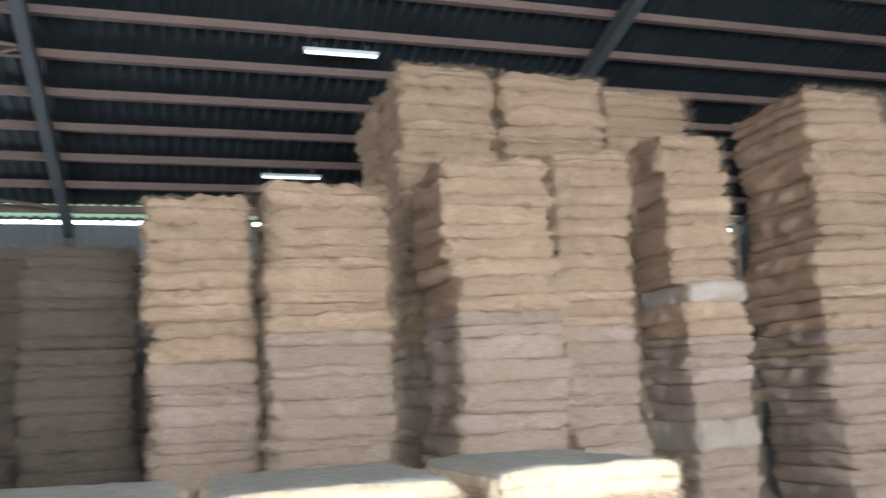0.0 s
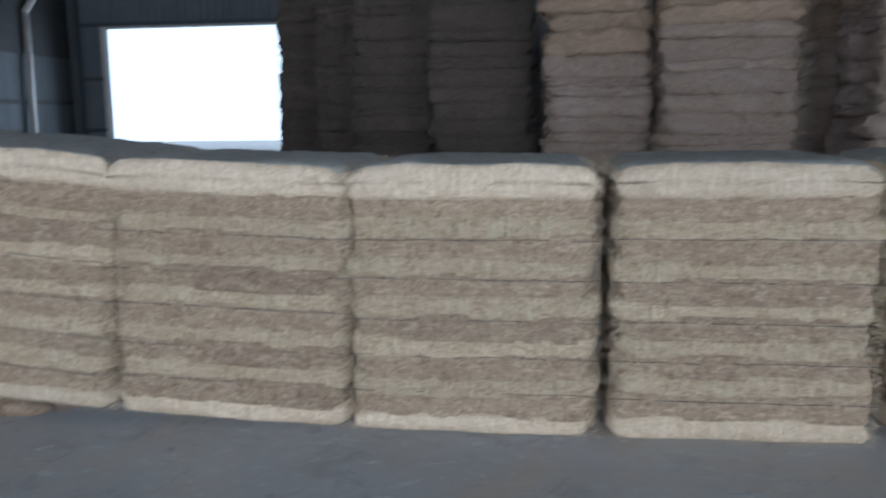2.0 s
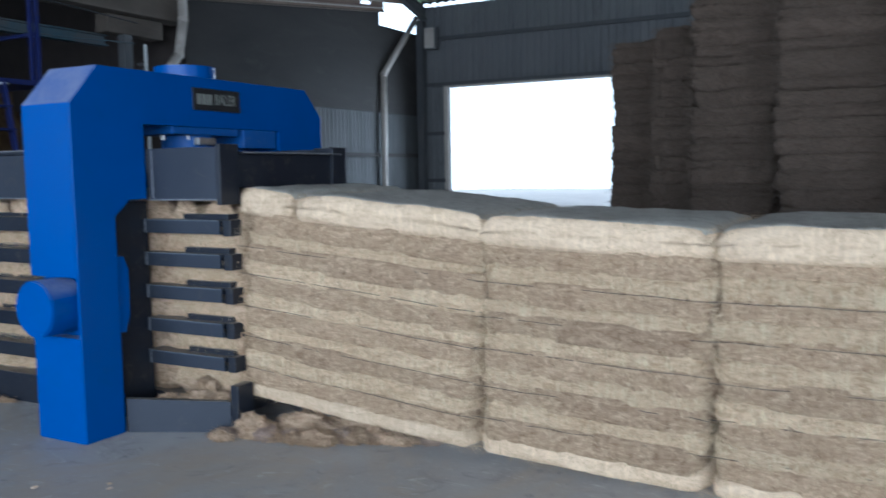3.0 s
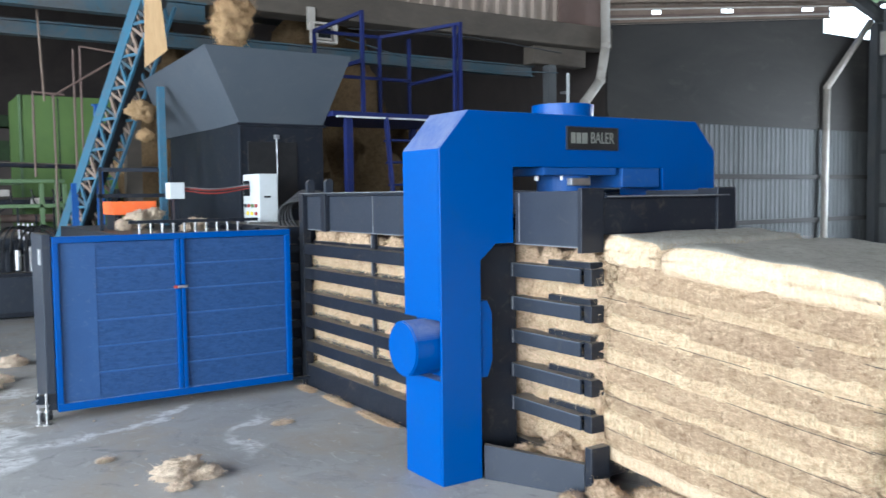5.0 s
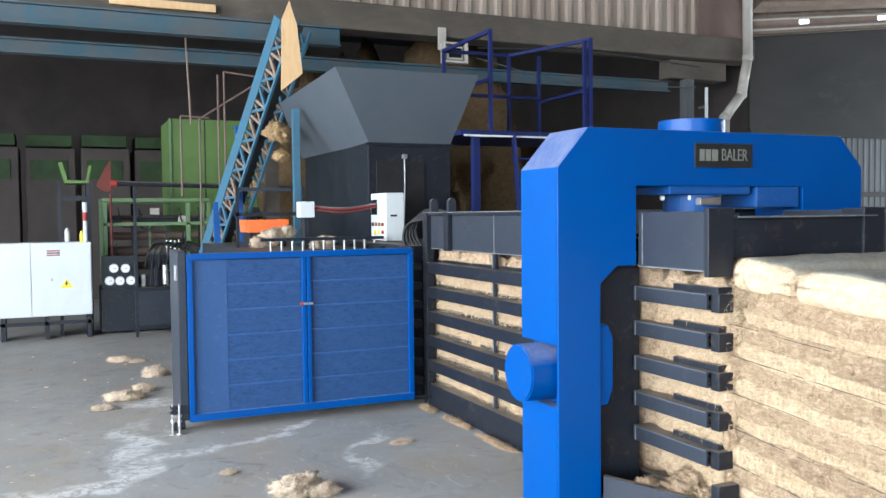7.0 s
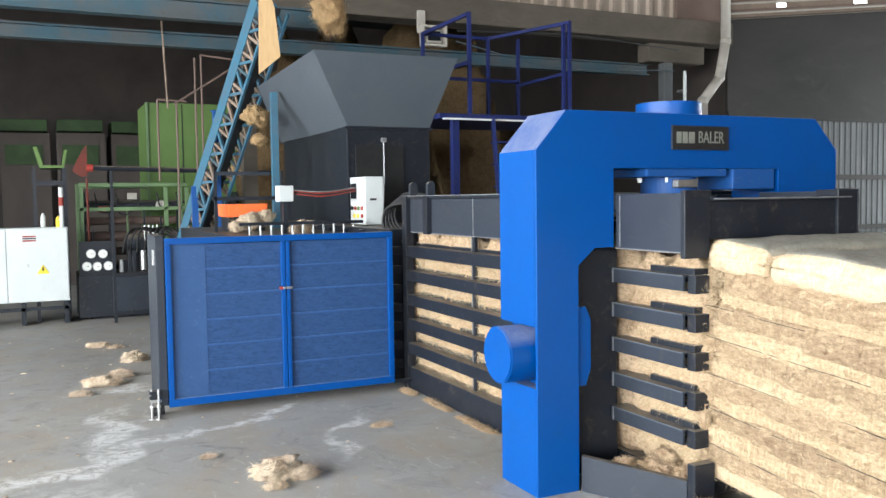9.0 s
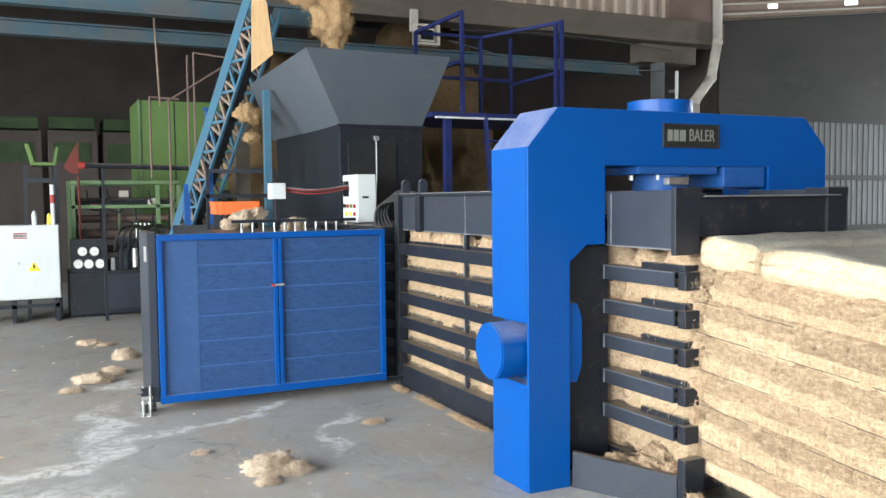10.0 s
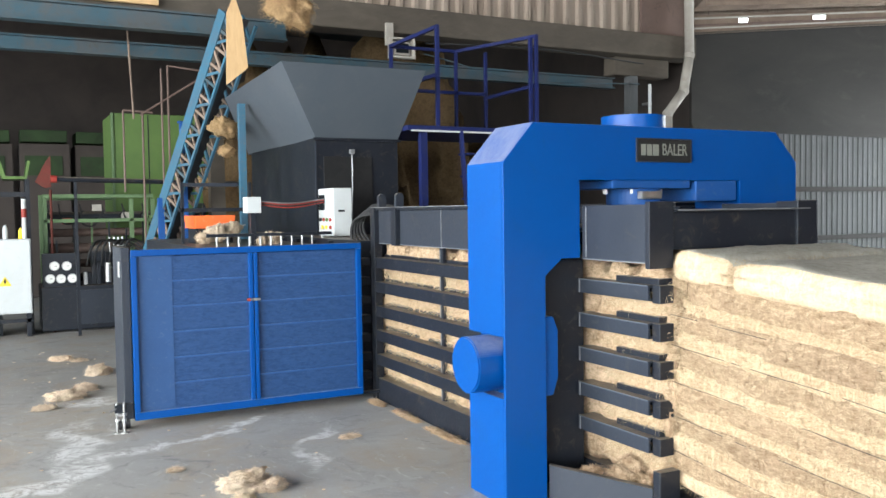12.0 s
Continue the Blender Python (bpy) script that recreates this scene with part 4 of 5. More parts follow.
        lid_vs = [g for g in bmesh.ops.extrude_face_region(shelf, geom=[shelf.faces.new(low)])["geom"] if isinstance(g, bmesh.types.BMVert)]
        bmesh.ops.translate(shelf, verts=lid_vs, vec=(0, 0, 0.02))
        bmesh.ops.recalc_face_normals(shelf, faces=shelf.faces)
        part("skirt_shelf", shelf, M_BLACK, b)
        part("foot_block", bx(2.52, 2.66, 3.54, 3.60, 0.0, 0.285, bevel=0.01), M_BLACK, b)
    bed = bmesh.new()
    box(bed, 2.62, 2 * cx - 2.62, 3.64, 7.2, 0.06, 0.16, bevel=0.01)
    part("bed_plate", bed, M_BLACK, b)
    cross = bmesh.new()
    box(cross, 2.665, 3.60, 3.60, 3.72, 1.455, 1.66, bevel=0.006)
    box(cross, 2.665, 3.70, 3.57, 3.74, 1.66, 1.672)
    box(cross, 3.60, 3.76, 3.58, 3.74, 1.40, 1.71, bevel=0.006)
    part("cross_beam", cross, M_BLACK, b)
    # Pale strip for the highlight along the beam's top edge.
    part("pale_edge_line", boxed(2.67, 3.69, 3.566, 3.569, 1.664, 1.671), M_SEAM, b)
    lid = bmesh.new()
    box(lid, 2.66, 3.6, 3.74, 4.6, 1.46, 1.54, bevel=0.006)
    box(lid, 2.62, 3.64, 4.6, 7.2, 1.50, 1.56, bevel=0.006)
    part("press_plate", lid, M_BLACK, b)
    # rear body, feed neck and hopper
    rear = bmesh.new()
    box(rear, 2.35, 3.92, 7.30, 12.6, 0.05, 1.42, bevel=0.012)
    part("rear_body", rear, M_BLACK, b)
    for k in range(9):
        part("rib", boxed(2.30, 2.36, 7.45 + k * 0.5, 7.53 + k * 0.5, 0.06, 1.40, bevel=0.004), M_BLACK, b)
    for z in (1.23, 1.06, 0.89, 0.72, 0.55, 0.38, 0.21):
        part("hinge_bar", boxed(2.26, 2.42, 7.20, 7.42, z - 0.035, z + 0.035, bevel=0.006), M_BLACK, b)
    neck = part("feed_neck", boxed(2.63, 3.63, 9.22, 11.9, 1.42, 2.505, bevel=0.006), M_BLACK, b)
    part("seam", boxed(2.620, 2.64, 9.208, 9.225, 1.45, 2.44), M_PANEL, neck)
    part("neck_panel", boxed(2.72, 3.3, 9.205, 9.219, 1.55, 2.30, bevel=0.003), M_INK, neck)
    part("cable", pipe_run(bmesh.new(), [(3.05, 9.19, 2.36), (3.05, 9.19, 1.95), (3.03, 9.19, 1.5)], 0.008, 6), M_SEAM, neck)
    part("junction_knob", boxed(3.02, 3.08, 9.17, 9.205, 2.33, 2.38, bevel=0.006), M_SEAM, neck)
    # flared hopper: four thick walls
    bot = [(2.64, 9.22, 2.495), (3.63, 9.22, 2.495), (3.63, 11.95, 2.495), (2.60, 11.95, 2.495)]
    topq = [(2.10, 8.69, 3.225), (3.745, 8.69, 3.225), (3.85, 11.15, 3.18), (2.09, 11.10, 3.14)]
    mid = Vector((2.95, 10.2, 2.9))
    hop = part("hopper", prism(bmesh.new(), [(2.6, 2.475), (3.66, 2.475), (3.66, 2.505), (2.6, 2.505)], 9.19, 9.21), M_BLACK, b, "slate-grey flared feed hopper")
    for i in range(4):
        j = (i + 1) % 4
        w = bmesh.new()
        quad = [Vector(bot[i]), Vector(bot[j]), Vector(topq[j]), Vector(topq[i])]
        nrm = (quad[1] - quad[0]).cross(quad[3] - quad[0]).normalized()
        if nrm.dot(mid - quad[0]) < 0:
            nrm = -nrm
        a = [w.verts.new(q) for q in quad]
        c = [w.verts.new(q + nrm * 0.012) for q in quad]
        w.faces.new(a), w.faces.new(c[::-1])
        for k in range(4):
            w.faces.new((a[k], a[(k + 1) % 4], c[(k + 1) % 4], c[k]))
        bmesh.ops.recalc_face_normals(w, faces=w.faces)
        part("hopper_wall", w, M_STEELGREY, hop)
    # control box
    hm = part("control_box", boxed(2.525, 2.725, 8.40, 8.86, 1.43, 1.925, bevel=0.01), M_WHITE, b, "white control box with a small screen")
    part("screen", boxed(2.515, 2.524, 8.66, 8.82, 1.70, 1.86, bevel=0.003), M_SCREEN, hm)
    for i, (yy, zz, mm) in enumerate(((8.48, 1.60, M_RED), (8.58, 1.60, M_GREEN), (8.68, 1.60, M_RED), (8.78, 1.60, M_INK), (8.48, 1.52, M_RED), (8.60, 1.52, M_YELLOW), (8.72, 1.52, M_YELLOW))):
        part("button", tube(bmesh.new(), (2.524, yy, zz), (2.507, yy, zz), 0.02, 12), mm, hm)
    part("dash", boxed(2.575, 2.645, 8.392, 8.399, 1.68, 1.70), M_INK, hm)
    jb = part("junction_box", boxed(1.67, 1.82, 8.55, 8.7, 1.68, 1.84, bevel=0.01), M_WHITE, b, "small white junction box")
    part("box_foot", boxed(1.72, 1.77, 8.58, 8.66, 1.36, 1.68), M_BLACK, jb)
    for k, mm in enumerate((M_RED, M_RUBBER, M_RED, M_SEAM)):
        hose("cable", [(1.82, 8.6, 1.76 + k * 0.012), (2.1, 8.55, 1.73 + k * 0.015), (2.5, 8.62, 1.78 + k * 0.012)], 0.006, mm, b)
    # side deck with its row of rods
    deck = part("side_deck", boxed(1.15, 2.32, 8.35, 11.5, 0.0, 1.36, bevel=0.01), M_BLACK, b)
    for k in range(11):
        x = 1.32 + k * 0.105
        part("rod", tube(bmesh.new(), (x, 8.33, 1.34), (x, 8.33, 1.46), 0.011, 8), M_STEEL, deck)
    part("rod_rail", boxed(1.22, 2.46, 8.29, 8.33, 1.455, 1.485), M_BLACK, deck)
    for k in range(5):
        dx = k * 0.035
        hose("hose", [(2.47 + dx * 0.3, 7.28, 1.30), (2.40 + dx, 7.6, 1.50 + dx), (2.50 + dx, 7.25, 1.66 + dx * 0.5), (2.62 + dx, 7.0, 1.62)], 0.012, M_RUBBER, b)
    for y in (7.12, 6.75):
        lug = bmesh.new()
        box(lug, 2.47, 2.54, y - 0.02, y + 0.02, 1.71, 1.80)
        tube(lug, (2.505, y - 0.021, 1.80), (2.505, y + 0.021, 1.80), 0.035, 16)
        part("lifting_lug", lug, M_PANEL, b)
    return b


build_baler()


def build_press_fill():
    """The fibre that shows between the bars of the chamber."""
    f = thing("pressed_fibre", "pale loose coir pressed between the chamber bars", "coir")
    me = slab_mesh("fibre_block", 1.05, 1.22, 1.2, 91, M_PRESSED, 60, 16, 50, 2.0, 0.02)
    for x, y in ((3.245, 4.12), (3.16, 5.12), (3.16, 6.12), (3.16, 6.70)):
        add_part("fibre_block", me, f, pose(x, y, 0.17, 0, 0, 0))
    for i in range(5):
        zz = 0.2 + i * 0.215
        for j in range(4):
            rnd = random.Random(i * 9 + j)
            add_part("fuzz", strands_mesh("fuzz", 0.62, 0.1, 0.10, 900, 40 + i * 4 + j, M_STRAND, 0.045), f, pose(2.575, 6.85 - j * 0.62, zz + 0.02))["kind"] = "stuff"
        add_part("fuzz", strands_mesh("fuzz", 0.50, 0.1, 0.10, 1500, 400 + i, M_STRAND, 0.045), f, pose(2.675, 3.86, zz + 0.06))["kind"] = "stuff"


build_press_fill()


def build_gate():
    """The open side gate of the press, square to the chamber."""
    g = thing("side_gate", "open blue steel gate of sheet panels on a caster", "gate", pose(0, 7.05, 0))
    x0, x1, z0, z1 = 0.37, 2.27, 0.085, 1.41
    for a, c, e, f in ((x0, x1, z1 - 0.05, z1), (x0, x1, z0, z0 + 0.06), (x0, x0 + 0.042, z0 + 0.06, z1 - 0.05), (x1 - 0.042, x1, z0 + 0.06, z1 - 0.05), (1.285, 1.318, z0 + 0.06, z1 - 0.05), (1.324, 1.357, z0 + 0.06, z1 - 0.05)):
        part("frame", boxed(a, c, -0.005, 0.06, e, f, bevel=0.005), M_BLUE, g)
    h = (z1 - z0 - 0.11) / 6
    for i in range(6):
        za = z0 + 0.06 + i * h
        for a, c in ((0.68, 1.285), (1.357, x1 - 0.042)):
            part("panel", boxed(a, c, 0.03, 0.04, za + 0.004, za + h - 0.004, bevel=0.002), M_MESH, g)
            part("panel_rib", boxed(a, c, 0.016, 0.03, za - 0.007, za + 0.006), M_RIB, g)
    part("side_panel", boxed(x0 + 0.042, 0.68, 0.026, 0.04, z0 + 0.06, z1 - 0.05), M_MESH_PALE, g)
    part("latch", boxed(1.29, 1.37, -0.025, -0.005, 0.965, 0.985, bevel=0.003), M_STEEL, g)
    part("latch_knob", tube(bmesh.new(), (1.275, -0.03, 0.975), (1.275, -0.005, 0.975), 0.014, 12), M_RED, g)
    back = part("back_frame", boxed(0.30, 0.365, 0.02, 0.52, 0.10, 1.43, bevel=0.006), M_PANEL, g, "dark steel edge of the gate")
    part("hinge", boxed(0.285, 0.30, 0.05, 0.12, 1.20, 1.32, bevel=0.004), M_STEEL, back)
    part("back_sheet", boxed(0.366, 2.26, 0.06, 0.10, 0.09, 1.405), M_BLACK, g)
    cas = bmesh.new()
    box(cas, 0.23, 0.31, 0.0, 0.07, 0.135, 0.155)
    for xx, yy in ((0.24, 0.02), (0.29, 0.0)):
        tube(cas, (xx, yy, 0.24), (xx, yy, 0.012), 0.010, 10)
        tube(cas, (xx, yy, 0.0), (xx, yy, 0.012), 0.03, 14)
        tube(cas, (xx, yy, 0.095), (xx, yy, 0.115), 0.019, 6)
    tube(cas, (0.245, 0.02, 0.20), (0.19, 0.01, 0.175), 0.009, 8)
    c = part("caster", cas, M_STEEL, g, "bright screw jack under the free end")
    part("bracket", boxed(0.225, 0.365, 0.01, 0.07, 0.156, 0.225, bevel=0.006), M_BLACK, c)
    part("wheel", tube(bmesh.new(), (0.32, 0.16, 0.035), (0.35, 0.16, 0.035), 0.035, 16), M_RUBBER, c)
    part("wheel", tube(bmesh.new(), (0.255, 0.13, 0.035), (0.285, 0.13, 0.035), 0.035, 16), M_RUBBER, c)
    part("hinge_arm", boxed(2.27, 2.46, 0.02, 0.05, 0.075, 0.10), M_BLACK, g)


build_gate()


def build_platform():
    p = thing("access_platform", "navy steel platform with railings beside the hopper", "platform")
    part("deck", boxed(3.66, 5.6, 9.0, 10.4, 2.60, 2.66, bevel=0.006), M_NAVY, p)
    part("edge", boxed(3.70, 5.0, 8.965, 9.0, 2.585, 2.605), M_WHITE, p, "pale worn lower lip")
    for x, y in ((4.05, 9.0), (4.05, 10.3), (5.0, 10.3), (5.42, 9.0), (5.46, 10.3)):
        part("rail_post", boxed(x - 0.02, x + 0.02, y - 0.02, y + 0.02, 2.66, 3.82), M_NAVY, p)
    part("rail_post", boxed(5.33, 5.37, 9.0, 9.04, 2.66, 3.78), M_NAVY, p)
    for a, c in (((4.05, 9.0, 3.8), (4.05, 10.3, 3.8)), ((4.05, 9.0, 3.25), (4.05, 10.3, 3.25)), ((5.0, 10.3, 3.8), (5.42, 9.0, 3.8)), ((4.05, 10.3, 3.25), (5.46, 10.3, 3.25)), ((4.05, 10.3, 3.8), (5.0, 10.3, 3.8)), ((5.42, 9.0, 3.2), (5.46, 10.3, 3.2))):
        part("rail", beam(bmesh.new(), a, c, 0.04, 0.04), M_NAVY, p)
    for x in (5.5, 3.9):
        for y in (9.1, 10.3):
            part("leg", boxed(x - 0.04, x + 0.04, y - 0.04, y + 0.04, 0, 2.6), M_NAVY, p)
    for sx in (4.35, 4.95):
        part("stringer", beam(bmesh.new(), (sx - 0.35, 8.0, 0.0), (sx, 9.0, 2.6), 0.03, 0.14), M_NAVY, p)
    for k in range(9):
        f = (k + 1) / 10
        part("tread", boxed(4.0 + 0.35 * f + 0.0, 4.6 + 0.35 * f, 8.0 + f - 0.1, 8.0 + f + 0.1, 2.6 * f - 0.02, 2.6 * f), M_NAVY, p)


build_platform()


def build_conveyor():
    c = thing("inclined_conveyor", "sky-blue lattice conveyor that climbs to the hopper", "conveyor")
    lo, hi = Vector((1.40, 12.5, 0.85)), Vector((2.15, 10.6, 4.0))
    d = (hi - lo)
    sidev = Vector((0.26, 0.12, 0))
    up = d.normalized().cross(sidev).normalized() * -0.31
    if up.z < 0:
        up = -up
    n = 17
    for s in (0.0, 1.0):
        for u in (0.0, 1.0):
            o = sidev * s + up * u
            part("chord", beam(bmesh.new(), lo + o, hi + o, 0.035, 0.035), M_LIGHTBLUE, c)
        for k in range(n):
            a, e = lo + d * (k / n), lo + d * ((k + 1) / n)
            o = sidev * s
            part("strut", beam(bmesh.new(), a + o, a + o + up, 0.035, 0.035), M_BEAMBLUE if k % 3 == 1 else M_SOFFIT, c)
            part("brace", beam(bmesh.new(), a + o + up * (k % 2), e + o + up * (1 - k % 2), 0.035, 0.035), M_SOFFIT if k % 4 == 2 else M_LIGHTBLUE, c)
            if k % 2:
                part("tie", beam(bmesh.new(), a + o, e + o + up, 0.022, 0.022), M_SOFFIT, c)
    belt = bmesh.new()
    vs = [belt.verts.new(p) for p in (lo + up * 0.5, hi + up * 0.5, hi + up * 0.5 + sidev, lo + up * 0.5 + sidev)]
    f = belt.faces.new(vs)
    r = bmesh.ops.extrude_face_region(belt, geom=[f])
    bmesh.ops.translate(belt, verts=[g for g in r["geom"] if isinstance(g, bmesh.types.BMVert)], vec=up * 0.08)
    part("belt", belt, M_RUBBER, c)
    part("leg", boxed(2.10, 2.18, 10.45, 10.53, 0, 3.0), M_LIGHTBLUE, c)
    part("leg", boxed(1.42, 1.5, 12.2, 12.28, 0, 1.9), M_BLUE_DULL, c)
    part("side_guard", beam(bmesh.new(), lo + sidev * -0.05 + up, hi + sidev * -0.05 + up, 0.02, 0.16), M_LIGHTBLUE, c)
    bd = bmesh.new()
    prism(bd, [(1.945, 3.20), (2.21, 3.42), (2.15, 4.0), (2.06, 4.28), (1.965, 4.05)], 10.38, 10.40)
    part("plywood_guard", bd, M_WOOD, c, "raw plywood guard board at the head")
    return c


build_conveyor()


# ---- tufts, fittings and machines round the baler ----
def tuft_mesh(name, rx, ry, rz, seed, hairs=500, reach=0.06, mat=M_TUFT):
    """A ragged clump of teased fibre: a torn core and many hairs."""
    bm = bmesh.new()
    bmesh.ops.create_icosphere(bm, subdivisions=4, radius=1.0)
    rnd = random.Random(seed)
    off = Vector((seed * 3.1, seed * 1.7, seed * 0.9))
    for v in bm.verts:
        p = v.co.normalized()
        k = 0.74 + 0.34 * noise.fractal(p * 1.5 + off, 1.0, 2.0, 2) + 0.20 * noise.fractal(p * 6 + off, 0.8, 2.0, 4)
        v.co = Vector((p.x * rx * k, p.y * ry * k, p.z * rz * k))
    pts = [v.co.copy() for v in bm.verts]
    for f in bm.faces:
        f.smooth = True
    me = bpy.data.meshes.new(name)
    bm.to_mesh(me)
    bm.free()
    core = len(me.vertices)
    vs = [tuple(v.co) for v in me.vertices]
    fs = [tuple(p.vertices) for p in me.polygons]
    for _ in range(hairs):
        p = rnd.choice(pts)
        n = p.normalized()
        way = (n * rnd.uniform(-0.3, 0.6) + Vector((rnd.gauss(0, 1), rnd.gauss(0, 1), rnd.gauss(0, 0.5)))).normalized()
        L = reach * rnd.uniform(0.5, 1.6)
        side = way.cross(n + Vector((0.01, 0.02, 0.03))).normalized() * rnd.uniform(0.0006, 0.0014)
        q = p - n * 0.01
        b, tip = q + way * L * 0.6, q + way * L - Vector((0, 0, L * 0.3))
        i = len(vs)
        vs += [tuple(q - side), tuple(q + side), tuple(b + side), tuple(b - side), tuple(tip)]
        fs += [(i, i + 1, i + 2, i + 3), (i + 3, i + 2, i + 4)]
    bpy.data.meshes.remove(me)
    me = bpy.data.meshes.new(name)
    me.from_pydata(vs, [], fs)
    me.materials.append(mat)
    for p in me.polygons:
        p.use_smooth = len(p.vertices) == 3 and max(p.vertices) < core
    return me


def build_tuft(x, y, z, rx, ry, rz, seed, label="pale tuft of loose coir on the concrete floor", hairs=500, group="loose tufts", mat=M_TUFT):
    ob = new("coir_tuft", tuft_mesh("coir_tuft", rx, ry, rz, seed, hairs, 0.036, mat))
    ob.matrix_basis = pose(x, y, z)
    return tagged(ob, label, "coir tuft", group)


for i, (x, y, rx, ry, rz) in enumerate((
        (0.77, 5.25, 0.19, 0.15, 0.10), (0.90, 5.17, 0.11, 0.09, 0.06), (0.70, 5.05, 0.08, 0.05, 0.03),
        (-0.02, 8.62, 0.22, 0.13, 0.07), (0.17, 8.95, 0.13, 0.1, 0.06), (-0.22, 8.25, 0.12, 0.07, 0.035), (0.36, 9.75, 0.16, 0.12, 0.09), (0.08, 10.9, 0.15, 0.1, 0.05), (0.26, 10.75, 0.1, 0.06, 0.03),
        (1.75, 6.05, 0.09, 0.05, 0.014), (0.45, 5.85, 0.05, 0.04, 0.015),
        (2.37, 5.7, 0.05, 0.34, 0.022), (2.38, 6.4, 0.045, 0.3, 0.02), (2.36, 6.95, 0.05, 0.16, 0.025),
        (2.52, 3.44, 0.10, 0.13, 0.12), (2.70, 3.20, 0.16, 0.24, 0.11), (2.82, 2.86, 0.14, 0.28, 0.08), (2.38, 3.55, 0.07, 0.09, 0.05), (2.76, 2.62, 0.1, 0.2, 0.05),
        (2.60, 3.86, 0.06, 0.14, 0.10), (2.54, 3.87, 0.08, 0.16, 0.06), (2.45, 4.04, 0.08, 0.08, 0.05), (2.59, 3.72, 0.05, 0.08, 0.06))):
    build_tuft(x, y, rz * 0.42 + (0.17 if i == 19 else 0.145 if i > 19 else 0.0), rx, ry, rz, 200 + i, hairs=int(900 + 11000 * rx), mat=M_PRESSED if i > 10 else M_TUFT)

# ragged drift of fallen fibre under the raised end of the bale row
_dr = random.Random(8)
for i in range(16):
    f = i / 15
    x, y = 2.46 + 0.34 * f + _dr.uniform(-0.07, 0.07), 3.52 - 1.05 * f + _dr.uniform(-0.05, 0.05)
    r = _dr.uniform(0.055, 0.11) * (1.15 - 0.4 * f)
    build_tuft(x, y, r * 0.22, r * 1.1, r * 1.4, r * 0.72, 640 + i, "dusty brown fibre fallen beside the row of bales", 2600, "fallen fibre", M_FIBRE_BROWN if i % 3 else M_FIBRE_DUSTY)

_cr = random.Random(31)
crumbs = bmesh.new()
for _ in range(90):
    x, y = _cr.uniform(-1.6, 2.2), _cr.uniform(3.2, 12.5)
    s = _cr.uniform(0.004, 0.013)
    bmesh.ops.create_icosphere(crumbs, subdivisions=1, radius=s, matrix=Matrix.Translation((x, y, s * 0.3)) @ Matrix.Diagonal((_cr.uniform(0.8, 2.4), _cr.uniform(0.8, 2.0), 0.5, 1)))
tagged(new("fibre_crumbs", link_mesh("fibre_crumbs", crumbs, M_TUFT)), "scattered crumbs of coir on the concrete", "debris", kind="stuff")


def build_electric_cabinet():
    c = thing("electric_cabinet", "white steel electrical cabinet with a yellow warning triangle", "cabinet", pose(0, 13.3, 0))
    body = part("body", boxed(-1.35, -0.12, 0.0, 0.42, 0.33, 1.36, bevel=0.008), M_WHITE, c)
    part("door", boxed(-0.90, -0.135, -0.018, -0.001, 0.35, 1.345, bevel=0.004), M_WHITE, c)
    part("door", boxed(-1.34, -0.908, -0.018, -0.001, 0.35, 1.345, bevel=0.004), M_WHITE, c)
    tri = bmesh.new()
    prism(tri, [(-0.535, 0.72), (-0.375, 0.72), (-0.455, 0.85)], -0.024, -0.0185)
    w = part("warning_sign", tri, M_YELLOW, c, "yellow warning triangle")
    bolt = bmesh.new()
    prism(bolt, [(-0.462, 0.815), (-0.445, 0.815), (-0.452, 0.785), (-0.438, 0.785), (-0.468, 0.735), (-0.459, 0.772), (-0.474, 0.772)], -0.028, -0.0245)
    part("flash", bolt, M_INK, w)
    for k, (x, z) in enumerate(((-0.70, 1.235), (-0.70, 1.205), (-0.70, 1.175))):
        part("label_bar", boxed(x, x + 0.17, -0.022, -0.0185, z, z + 0.018), M_RED if k != 1 else M_INK, c)
    part("lock", boxed(-0.66, -0.63, -0.03, -0.0185, 0.82, 0.86, bevel=0.004), M_STEEL, c)
    base = bmesh.new()
    for x in (-1.3, -0.75, -0.2):
        box(base, x, x + 0.06, 0.05, 0.4, 0.0, 0.33)
    box(base, -1.35, -0.12, 0.05, 0.1, 0.2, 0.25)
    part("stand", base, M_BLACK, c)
    for x, r, h in ((-0.43, 0.035, 0.2), (-0.24, 0.03, 0.16)):
        bt = bmesh.new()
        tube(bt, (x, 0.15, 1.36), (x, 0.15, 1.36 + h * 0.75), r, 14)
        tube(bt, (x, 0.15, 1.36 + h * 0.75), (x, 0.15, 1.36 + h), r * 0.9, 14, r * 0.35)
        bottle = new("spray_bottle", link_mesh("spray_bottle", bt, M_WHITE if x < -0.3 else M_YELLOW))
        bottle.matrix_basis = pose(0, 13.3, 0)
        tagged(bottle, "small plastic bottle standing on the white cabinet", "bottle")
    sl = thing("signal_tower", "thin white and red signal lamp post on the cabinet", "signal lamp", pose(-0.19, 13.42, 1.36))
    part("pole", tube(bmesh.new(), (0, 0, 0), (0, 0, 0.3), 0.03, 12), M_WHITE, sl)
    part("lens", tube(bmesh.new(), (0, 0, 0.3), (0, 0, 0.42), 0.035, 14), M_RED, sl)
    part("cap", tube(bmesh.new(), (0, 0, 0.42), (0, 0, 0.56), 0.033, 14), M_WHITE, sl)


build_electric_cabinet()


